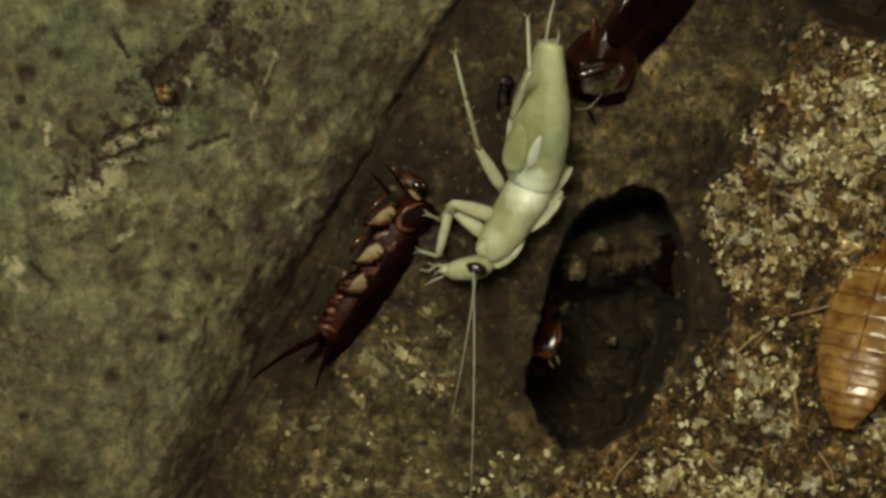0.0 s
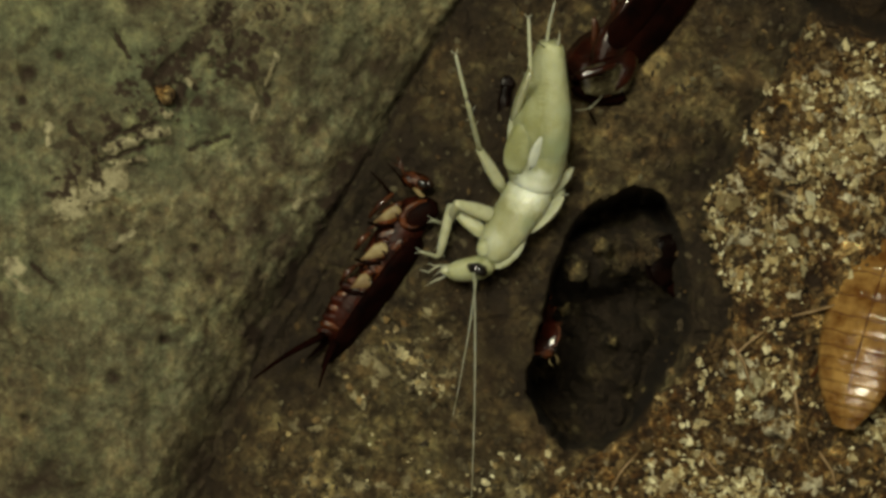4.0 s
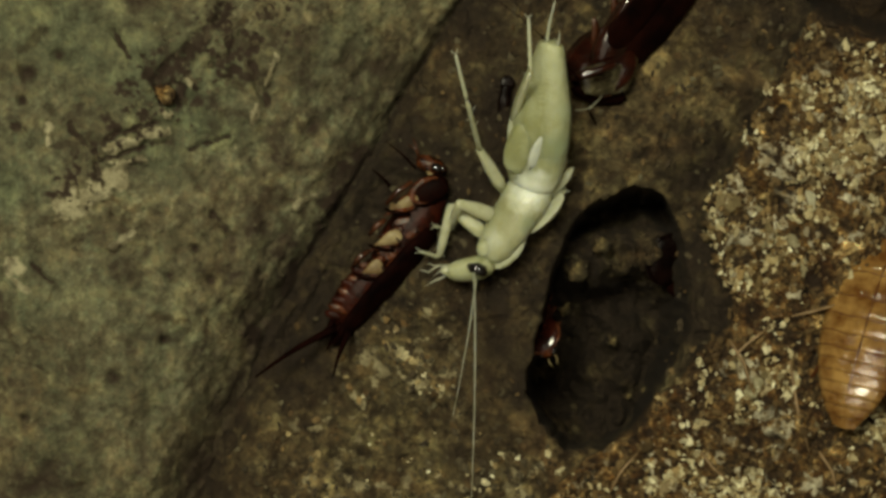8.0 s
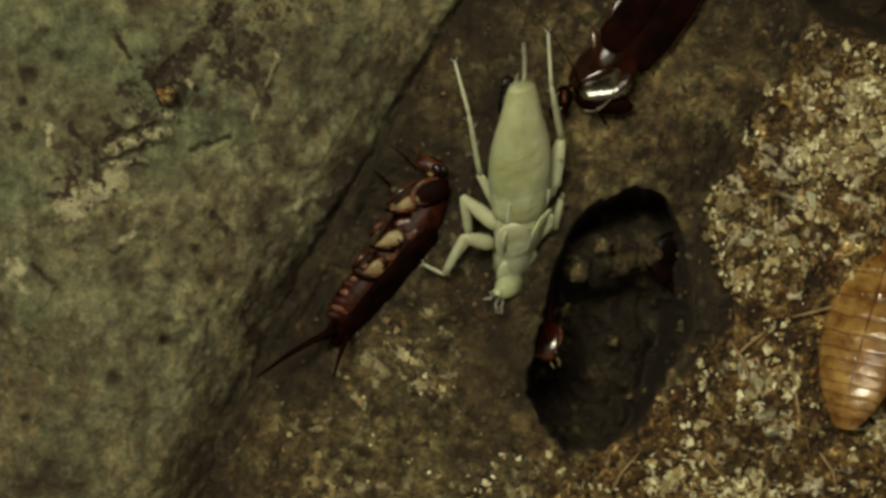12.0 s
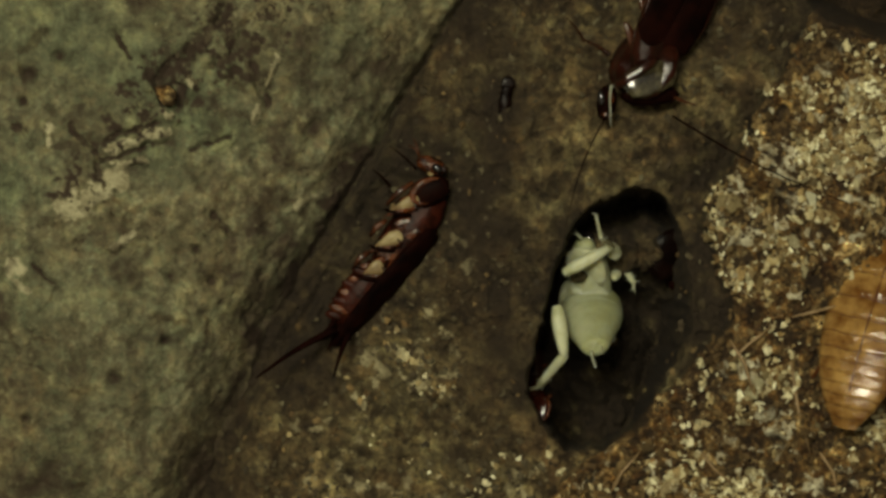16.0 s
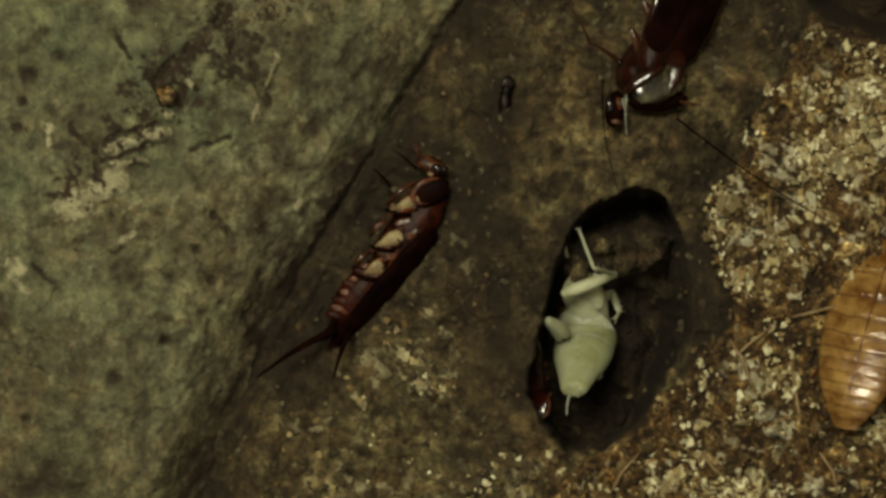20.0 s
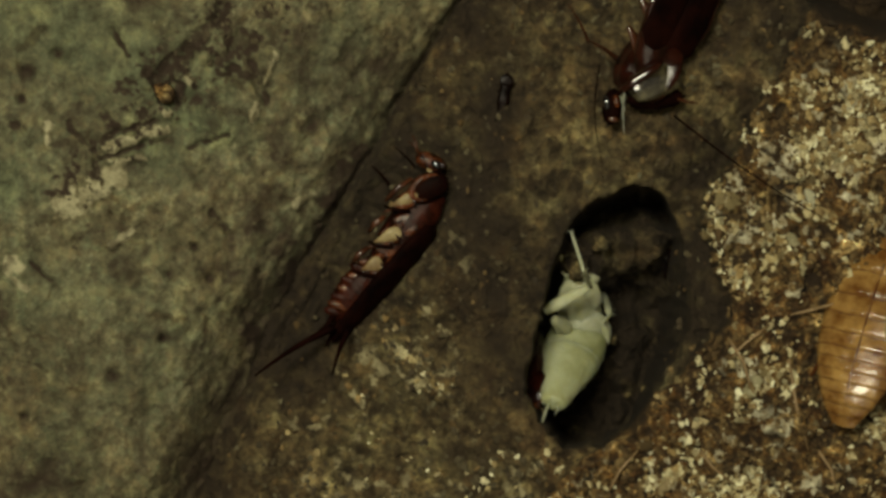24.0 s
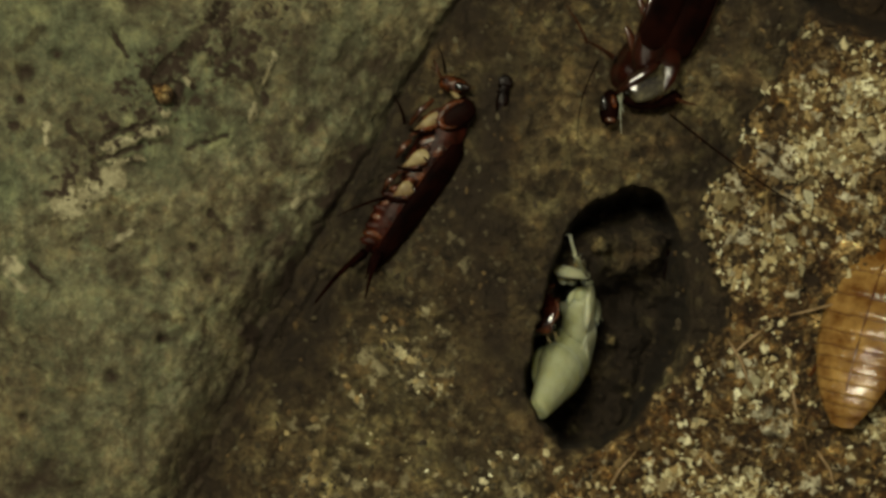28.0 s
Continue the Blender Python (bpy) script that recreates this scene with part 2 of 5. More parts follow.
def bend(a, b, sag, k=6):
    """Points from a to b with a sag at the middle."""
    a, b, sag = Vector(a), Vector(b), Vector(sag)
    return [a.lerp(b, i / k) + sag * math.sin(math.pi * i / k) for i in range(k + 1)]


# ---- relief of the wall ----


def vnoise(x, y, seed):
    tab = np.random.RandomState(seed).rand(256, 256)
    xi, yi = np.floor(x).astype(int), np.floor(y).astype(int)
    fx, fy = x - xi, y - yi
    fx, fy = fx * fx * (3 - 2 * fx), fy * fy * (3 - 2 * fy)
    g = lambda i, j: tab[(xi + i) % 256, (yi + j) % 256]
    return (g(0, 0) * (1 - fx) + g(1, 0) * fx) * (1 - fy) + (g(0, 1) * (1 - fx) + g(1, 1) * fx) * fy


def fbm(x, y, size, octaves=4, seed=1, gain=0.5):
    """Lumpy noise about zero, -1 to 1; size in plan units."""
    v, amp, tot = 0.0, 1.0, 0.0
    for k in range(octaves):
        v = v + amp * (vnoise(x / size * 2 ** k + 17.3 * k, y / size * 2 ** k + 5.1 * k, seed + k) * 2 - 1)
        tot += amp
        amp *= gain
    return v / tot


def step(a, b, x):
    t = np.clip((x - a) / (b - a), 0, 1)
    return t * t * (3 - 2 * t)


CREVICE_Y = [-400, 0, 160, 290, 430, 560, 690, 882, 1300]
CREVICE_X = [1080, 822, 722, 650, 562, 478, 430, 352, 160]
CRUST_Y = [-300, 40, 130, 200, 280, 380, 450, 560, 640, 700, 760, 800, 882, 1200]
CRUST_X = [1520, 1430, 1385, 1340, 1290, 1246, 1262, 1292, 1225, 1165, 1105, 1050, 960, 800]
HOLE = (1078, 565)
HOLE_A = [-180, -164, -140, -124, -113, -98, -84, -69, -58, -40, -20, 0, 20, 40, 60, 78, 94, 108, 120, 135, 155, 170, 180]
HOLE_R = [120, 116, 132, 152, 174, 206, 232, 240, 215, 172, 152, 142, 138, 142, 162, 208, 234, 238, 224, 200, 152, 130, 120]


def off_crevice(x, y):
    return (x - np.interp(y, CREVICE_Y, CREVICE_X)) * 0.84 + 7 * fbm(x, y, 55, 3, 141) + 4 * fbm(x, y, 15, 2, 145)


def in_crust(x, y):
    wob = 14 * fbm(x, y, 40, 3, 71)
    return step(-10, 16, (x - np.interp(y, CRUST_Y, CRUST_X)) * 0.85 + wob)


def hole_ratio(x, y):
    dx, dy = x - HOLE[0], y - HOLE[1]
    a = np.degrees(np.arctan2(dy, dx))
    r = np.hypot(dx, dy) / np.interp(a, HOLE_A, HOLE_R)
    soft = 0.10 + 0.34 * step(-62, -25, a) * (1 - step(45, 95, a))
    return r + 0.06 * fbm(x, y, 30, 3, 51), soft


def spot(x, y, cx, cy, r):
    return np.exp(-((x - cx) ** 2 + (y - cy) ** 2) / (r * r))


def streak(x, y, ax, ay, bx, by, r):
    """1 near the line from a to b, fading over r."""
    vx, vy = bx - ax, by - ay
    u = np.clip(((x - ax) * vx + (y - ay) * vy) / (vx * vx + vy * vy), 0, 1)
    return np.exp(-((x - ax - u * vx) ** 2 + (y - ay - u * vy) ** 2) / (r * r))


def wander(x, y):
    """Shifts places about, so that lines do not run straight."""
    return x + 9 * fbm(x, y, 26, 3, 121), y + 9 * fbm(x, y, 26, 3, 125)


# dark seams and cream slivers on the slab: ends and half width
SEAMS = [(275, 150, 320, 152, 7), (324, 158, 318, 188, 6), (276, 156, 284, 190, 4), (250, 100, 270, 140, 8), (270, 140, 335, 92, 13), (335, 92, 400, 14, 13), (278, 150, 290, 134, 7), (305, 138, 322, 190, 6), (30, 222, 46, 240, 8), (120, 218, 168, 268, 4), (168, 268, 172, 316, 6),
         (172, 290, 292, 252, 5), (188, 247, 275, 214, 5), (340, 263, 405, 246, 4), (448, 112, 470, 178, 9), (408, 124, 462, 150, 7), (200, 58, 226, 96, 4), (380, 40, 400, 10, 8), (430, 60, 460, 70, 7), (60, 470, 90, 500, 4), (380, 380, 410, 420, 6), (560, 400, 600, 360, 5)]
SLIVERS = [(196, 266, 292, 230, 10), (215, 291, 250, 284, 5), (205, 312, 120, 375, 22), (332, 128, 336, 152, 6), (456, 182, 450, 216, 6), (490, 98, 476, 146, 5), (92, 222, 88, 252, 7), (288, 168, 308, 178, 10), (288, 196, 296, 206, 6), (20, 470, 40, 500, 14), (195, 436, 232, 416, 7), (530, 365, 552, 350, 8)]
PITS = [(300, 488, 9), (372, 496, 11), (460, 485, 8), (345, 440, 8), (200, 668, 15), (290, 602, 7), (618, 176, 6), (105, 100, 12), (45, 740, 8), (47, 130, 17), (40, 178, 10)]


def lumps(x, y):
    """Crumbly guano: rounded lumps of two sizes, 0 to 1."""
    wx, wy = x + 7 * fbm(x, y, 30, 2, 101), y + 7 * fbm(x, y, 30, 2, 105)
    a = 1 - np.abs(fbm(wx, wy, 30, 2, 111)) * 2.2
    b = 1 - np.abs(fbm(wx, wy, 15, 2, 115)) * 2.2
    return np.clip(0.6 * a + 0.55 * b * (0.4 + 0.6 * a), -0.3, 1.2)


def pale_patch(x, y):
    """How pale the guano is: mostly in a band high up, in spots lower down."""
    top = 1.05 * streak(x, y, 1510, 205, 1315, 395, 120)
    low = np.maximum.reduce([1.0 * streak(x, y, 1340, 690, 1380, 780, 55), 0.15 * spot(x, y, 1270, 640, 36), 0.9 * spot(x, y, 1540, 770, 45), 0.75 * streak(x, y, 1180, 850, 1480, 870, 50), 0.25 * spot(x, y, 1240, 690, 30), 0.7 * spot(x, y, 1450, 780, 40), 0.3 * spot(x, y, 1340, 590, 40)])
    return 0.13 + 0.88 * np.maximum(top, low)


def relief(x, y):
    """Height of the wall in mm over the plan."""
    d = off_crevice(x, y)
    left = np.maximum(-d, 0)
    right = np.maximum(d, 0)
    slab = 13.0 * (1 - np.exp(-left / 150)) + 1.6 * fbm(x, y, 190, 4, 11) + 0.6 * fbm(x, y, 40, 4, 15, 0.6)
    band = np.maximum(streak(x, y, 470, 20, 150, 330, 70), streak(x, y, 130, 360, 20, 470, 50))
    slab = slab + band * (1.0 * fbm(x, y, 26, 3, 21) - 0.4)
    slab = slab + 0.5 * fbm(x + y * 0.62, (y - x * 0.62) * 0.25, 16, 2, 25) * np.exp(-left / 150)
    qx, qy = wander(x, y)
    for ax, ay, bx, by, r in SLIVERS:
        slab = slab + 0.8 * streak(qx, qy, ax, ay, bx, by, r)
    for ax, ay, bx, by, r in SEAMS:
        slab = slab - 0.7 * streak(qx, qy, ax, ay, bx, by, r)
    for cx, cy, r in PITS:
        slab = slab - 1.2 * spot(x, y, cx, cy, r)
    face = 0.8 * (1 - np.exp(-right / 70)) + 1.4 * fbm(x, y, 130, 4, 31) + 1.5 * fbm(x, y, 36, 4, 35, 0.65)
    face = face + 1.6 * fbm(x + y * 0.62, (y - x * 0.62) * 0.22, 15, 3, 27) * streak(x, y, 420, 740, 620, 450, 50)
    h = np.where(d < 0, slab, face)
    wide = 8 + 34 * step(330, 620, y)
    h = h - (1.4 + 1.4 * step(250, 500, y)) * np.exp(-(d / wide) ** 2)
    h = h - 3.0 * streak(x, y, 500, 610, 690, 360, 60) * step(5, 40, d)
    c = in_crust(x, y)
    h = h + c * (3.0 + 1.5 * fbm(x, y, 90, 3, 41) + 1.3 * lumps(x, y))
    h = h - 4.0 * streak(x, y, 1330, 225, 1200, 400, 55) * (1 - c)
    h = h - 22 * step(0.25, 0.7, streak(x, y, 1490, -30, 1560, 0, 62))
    r, soft = hole_ratio(x, y)
    inside = step(0, 1, (1.0 - r) / soft + 0.15)
    boulder = step(0.2, 0.75, streak(x, y, 1025, 465, 1140, 432, 56) + 0.25 * fbm(x, y, 30, 3, 56))
    depth = 22 + 5 * step(500, 580, y) - 10.0 * boulder + 5 * spot(x, y, 1118, 522, 36) - 4.5 * streak(x, y, 1122, 590, 1108, 700, 48) + 5 * step(1045, 985, x) * step(470, 540, y) + 4.0 * fbm(x, y, 55, 4, 55) + 2.2 * fbm(x, y, 18, 3, 57)
    ledge = 4 * spot(x, y, 1083, 603, 15) + 3.0 * spot(x, y, 1072, 440, 13) + 2.5 * spot(x, y, 1020, 470, 18)
    ragged = 4 * inside * (1 - inside) * (4.5 * fbm(x, y, 46, 3, 131) + 2.5 * fbm(x, y, 14, 2, 135))
    return h * (1 - inside) + inside * (-depth + ledge) + ragged


def spaced(lo, hi, pitch, far):
    core = list(np.arange(lo, hi + pitch, pitch))
    out, g, p = [], pitch, core[-1]
    while p < far[1]:
        g *= 1.5
        p = min(p + g, far[1])
        out.append(p)
    pre, g, p = [], pitch, core[0]
    while p > far[0]:
        g *= 1.5
        p = max(p - g, far[0])
        pre.append(p)
    return np.array(pre[::-1] + core + out)


def wall():
    gx = spaced(-40, 1610, 3.2, (784 - 7600, 784 + 7600))
    gy = spaced(-40, 920, 3.2, (441 - 8000, 441 + 16200))
    X, Y = np.meshgrid(gx, gy)
    H = relief(X, Y)
    away = np.maximum(np.abs(X - 784) / 784, np.abs(Y - 441) / 441)
    H = H * (1 - step(2.0, 6.0, away))
    k = H * 0.001 / D
    P = np.stack([(X - 784) * S * (1 - k), -H * 0.001, 1.2 + (441 - Y) * S * (1 - k)], -1).reshape(-1, 3)
    nx, ny = len(gx), len(gy)
    idx = np.arange(nx * ny).reshape(ny, nx)
    quads = np.stack([idx[:-1, :-1], idx[1:, :-1], idx[1:, 1:], idx[:-1, 1:]], -1).reshape(-1, 4)
    mx = (X[:-1, :-1] + X[1:, 1:]).ravel() / 2
    my = (Y[:-1, :-1] + Y[1:, 1:]).ravel() / 2
    crust = in_crust(mx, my) > 0.5
    left = off_crevice(mx, my) < 0
    QX, QY = wander(X, Y)
    ragged = 1.0 + 1.1 * fbm(X, Y, 14, 3, 81)
    ochre = np.zeros_like(X)
    for ax, ay, bx, by, r in SLIVERS:
        ochre = np.maximum(ochre, step(0.25, 0.75, streak(QX, QY, ax, ay, bx, by, r * 1.3) * ragged))
    ochre = 0.8 * ochre
    pale = np.maximum.reduce([streak(X, Y, 680, 610, 770, 690, 45), 0.7 * streak(X, Y, 560, 760, 760, 600, 60), 0.6 * streak(X, Y, 540, 860, 1000, 860, 70),
                              0.5 * streak(X, Y, 780, 430, 860, 480, 40)]) * (off_crevice(X, Y) > 0)
    ochre = np.maximum(ochre, np.clip(pale * 3.2 * (fbm(X, Y, 20, 3, 85, 0.6) - 0.06), 0, 0.9))
    C = in_crust(X, Y)
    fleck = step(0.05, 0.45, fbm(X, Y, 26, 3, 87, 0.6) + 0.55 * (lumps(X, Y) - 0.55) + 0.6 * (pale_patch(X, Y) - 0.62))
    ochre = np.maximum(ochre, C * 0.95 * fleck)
    dirt_shade = np.zeros_like(X)
    # Pits are darker than the slab round them.
    for cx, cy, r in PITS:
        dirt_shade = np.maximum(dirt_shade, 0.9 * spot(X, Y, cx, cy, r))
    for ax, ay, bx, by, r in SEAMS:
        dirt_shade = np.maximum(dirt_shade, 0.85 * step(0.25, 0.8, streak(QX, QY, ax, ay, bx, by, r * 1.25) * ragged))
    rough = np.maximum(streak(X, Y, 480, 10, 250, 190, 60), 0.8 * streak(X, Y, 290, 170, 120, 330, 40))
    dirt_shade = np.maximum(dirt_shade, np.clip(rough * 6.0 * (fbm(X, Y, 15, 3, 91, 0.6) - 0.07), 0, 0.92))
    # Crevice shade painted in: dark band along it, darker slab shoulder.
    dirt_shade = np.maximum(dirt_shade, 0.7 * np.exp(-(off_crevice(X, Y) / (7 + 16 * step(330, 600, Y) + 60 * step(540, 820, Y) * np.clip(0.8 + 1.2 * fbm(X, Y, 40, 3, 96), 0.1, 2))) ** 2))
    dirt_shade = np.maximum(dirt_shade, np.clip(0.6 * streak(X, Y, 560, 200, 440, 480, 115) * (off_crevice(X, Y) < 0) * (0.55 + 1.3 * fbm(X, Y, 45, 4, 92, 0.65)), 0, 0.7))
    dirt_shade = np.maximum(dirt_shade, 0.55 * np.clip(2.4 * fbm(X, Y, 60, 4, 95, 0.6) - 0.2, 0, 1))
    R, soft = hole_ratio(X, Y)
    # Darker patches right of the hole.
    dirt_shade = np.maximum(dirt_shade, np.clip(0.7 * streak(X, Y, 1215, 560, 1260, 680, 58) * (0.9 + 1.1 * fbm(X, Y, 28, 3, 161)), 0, 0.85))
    dirt_shade = np.maximum(dirt_shade, np.clip(0.7 * streak(X, Y, 1185, 345, 1275, 285, 52) * (1 + 0.7 * fbm(X, Y, 30, 3, 159)), 0, 0.85) * (1 - C))
    # Shading round the hole's upper left rim, painted on the rock.
    dirt_shade = np.maximum(dirt_shade, np.clip(0.55 * streak(X, Y, 985, 450, 1060, 345, 42) * (1 + 0.9 * fbm(X, Y, 30, 3, 157)), 0, 0.8))
    # Shade within the hole painted dark, weaker on the boulder that catches light.
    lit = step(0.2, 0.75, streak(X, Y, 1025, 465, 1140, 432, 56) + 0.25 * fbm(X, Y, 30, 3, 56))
    dirt_shade = np.maximum(dirt_shade, step(1.12, 0.9, R) * np.clip(0.86 - 0.5 * lit - 1.2 * fbm(X, Y, 30, 3, 99), 0, 0.97))
    stones = np.maximum.reduce([0.5 * step(0.3, 0.6, spot(X, Y, 1012, 466, 22)), 0.9 * spot(X, Y, 1083, 603, 16), 0.7 * spot(X, Y, 1072, 440, 16), 0.6 * spot(X, Y, 1020, 545, 18), 0.5 * spot(X, Y, 1115, 700, 14), 0.5 * spot(X, Y, 1138, 690, 10)])
    dirt_shade = dirt_shade * (1 - 0.95 * stones)
    ochre = np.maximum(ochre, 0.75 * stones * (0.7 + 0.6 * fbm(X, Y, 20, 3, 89)))
    # Shade of the hollow right of the crevice, put into the colour.
    dirt_shade = np.maximum(dirt_shade, 0.95 * streak(X, Y, 490, 650, 740, 250, 110) * (off_crevice(X, Y) > 0) * (0.75 + 0.6 * fbm(X, Y, 30, 3, 93)))
    # Darker strips along the top of the face and the crust.
    dirt_shade = np.maximum(dirt_shade, np.clip(0.6 * streak(X, Y, 845, -10, 880, 240, 80) * (off_crevice(X, Y) > 0) * (1 + 0.8 * fbm(X, Y, 40, 3, 151)), 0, 0.8))
    dirt_shade = np.maximum(dirt_shade, np.clip(0.75 * streak(X, Y, 1290, 30, 1600, 60, 80) * (0.9 + 1.2 * fbm(X, Y, 34, 3, 153)), 0, 0.9))
    # Shade of the top right recess, painted over its whole mouth.
    dirt_shade = np.maximum(dirt_shade, 0.9 * step(0.2, 0.6, streak(X, Y, 1480, -25, 1560, 0, 68)))
    # Darker streaks left and right of the hole.
    dirt_shade = np.maximum(dirt_shade, np.clip(0.6 * streak(X, Y, 840, 330, 910, 680, 90) * (off_crevice(X, Y) > 0) * (1.0 + 0.9 * fbm(X, Y, 40, 3, 94)), 0, 0.8) * (1 - C))
    dirt_shade = np.maximum(dirt_shade, np.clip(0.8 * streak(X, Y, 1240, 430, 1280, 610, 60) * (0.9 + 1.3 * fbm(X, Y, 26, 3, 90)), 0, 0.9))
    # Painted shade on the slab's edge where it turns into the crevice.
    dirt_shade = np.maximum(dirt_shade, np.clip(0.85 * streak(X, Y, 640, 285, 450, 580, 52) * (0.9 + 1.2 * fbm(X, Y, 30, 3, 88)), 0, 0.85) * (off_crevice(X, Y) < 0))
    # Crust is darker in the hollows between lumps.
    dirt_shade = np.maximum(dirt_shade, C * 0.8 * step(0.35, 0.05, lumps(X, Y)))
    tint = np.clip(np.maximum.reduce([streak(X, Y, 60, 20, 260, 90, 110), 0.8 * spot(X, Y, 10, 330, 60), 0.9 * streak(X, Y, 330, 190, 390, 230, 50), 0.7 * spot(X, Y, 290, 290, 50), 0.35 * streak(X, Y, 20, 500, 240, 540, 90), 0.5 * streak(X, Y, 560, 120, 640, 20, 40), 0.3 * streak(X, Y, 120, 780, 250, 700, 70)]) + 0.35 * fbm(X, Y, 50, 3, 97), 0, 0.9)
    earth = np.clip(np.maximum.reduce([streak(X, Y, 1040, 230, 1260, 110, 110), streak(X, Y, 500, 850, 950, 870, 150), 0.6 * streak(X, Y, 700, 640, 900, 600, 70), 0.9 * streak(X, Y, 880, 700, 960, 800, 70)]) + 0.4 * fbm(X, Y, 50, 3, 98), 0, 0.9)
    tint = np.where(off_crevice(X, Y) < 0, tint, earth)
    dirt_shade = dirt_shade * (1 - 0.55 * streak(X, Y, 1030, 250, 1170, 200, 75) * (R > 1.15))
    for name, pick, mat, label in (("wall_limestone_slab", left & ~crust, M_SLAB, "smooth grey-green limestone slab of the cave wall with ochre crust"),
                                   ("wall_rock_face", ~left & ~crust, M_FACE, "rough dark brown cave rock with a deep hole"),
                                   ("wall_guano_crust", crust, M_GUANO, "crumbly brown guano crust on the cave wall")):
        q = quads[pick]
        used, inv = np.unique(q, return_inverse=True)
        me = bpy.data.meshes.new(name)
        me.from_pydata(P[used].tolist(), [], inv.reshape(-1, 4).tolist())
        for key, val in (("crust", ochre), ("dirt_shade", dirt_shade), ("tint", tint)):
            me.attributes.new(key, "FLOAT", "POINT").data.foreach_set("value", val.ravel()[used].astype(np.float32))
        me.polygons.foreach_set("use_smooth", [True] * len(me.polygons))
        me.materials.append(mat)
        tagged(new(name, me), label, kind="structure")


wall()


def slab_box(name, lo, hi, label):
    bm = bmesh.new()
    bmesh.ops.create_cube(bm, size=1)
    for v in bm.verts:
        v.co = [lo[i] + (v.co[i] + 0.5) * (hi[i] - lo[i]) for i in range(3)]
    ob = part(name, bm, M_CAVE, None, label)
    for f in ob.data.polygons:
        f.use_smooth = False
    return tagged(ob, kind="structure")


# Unseen shell added round the camera, close and pale for bounced light.
slab_box("floor", (-0.8, -1.2, -0.1), (0.8, 0.1, 0.0), "plain pale cave floor")
slab_box("ceiling", (-0.8, -1.2, 1.75), (0.8, 0.1, 1.85), "plain pale cave ceiling")
slab_box("wall_west", (-0.6, -1.2, 0.0), (-0.5, 0.1, 1.75), "plain pale limestone cave wall")
slab_box("wall_east", (0.5, -1.2, 0.0), (0.6, 0.1, 1.75), "plain pale limestone cave wall")
# Gap made up behind the camera, so that the world fill comes in.
slab_box("wall_south", (-0.5, -1.2, 0.0), (-0.38, -1.1, 1.75), "plain limestone beside the cave mouth")
slab_box("wall_gap_east", (0.38, -1.2, 0.0), (0.5, -1.1, 1.75), "plain limestone beside the cave mouth")
slab_box("wall_gap_top", (-0.38, -1.2, 1.6), (0.38, -1.1, 1.75), "plain limestone over the cave mouth")

# ---- poses on the wall ----


def facing(a, b, up):
    """The pose at a whose +Y looks at b, with +Z as near to up as it can."""
    y = (b - a).normalized()
    x = y.cross(Vector(up)).normalized()
    z = x.cross(y)
    m = Matrix((x, y, z)).transposed().to_4x4()
    m.translation = a
    return m


def reach(a, x, y, length, near):
    """The point on the line of sight through plan point (x, y) that lies length mm from a: the nearer one to the eye if near is 1, the farther if -1."""
    ray = (at(x, y) - EYE).normalized()
    L = length * 1e-3
    m = (a - EYE).dot(ray)
    gap = (a - EYE).length_squared - m * m
    root = L * L - gap
    if root <= 0:
        p = EYE + ray * m
        return a + (p - a).normalized() * L
    return EYE + ray * (m - near * math.sqrt(root))


def between(rows, t):
    """A table of (time, numbers), read between its rows."""
    ts = [r[0] for r in rows]
    return [float(np.interp(t, ts, [r[k] for r in rows])) for k in range(1, len(rows[0]))]


# ---- the pale, freshly moulted cockroach: stiff pieces that move on it ----
PALE_TIMES = [0, 11.0, 11.2, 11.5, 11.8, 12.0, 12.25, 12.5, 13.0, 13.5, 14.0, 14.5, 15.0, 15.5, 16.0, 17.0, 18.0, 19.0, 20.0, 21.0, 23.5, 24.5, 26.0, 27.0, 28.0]
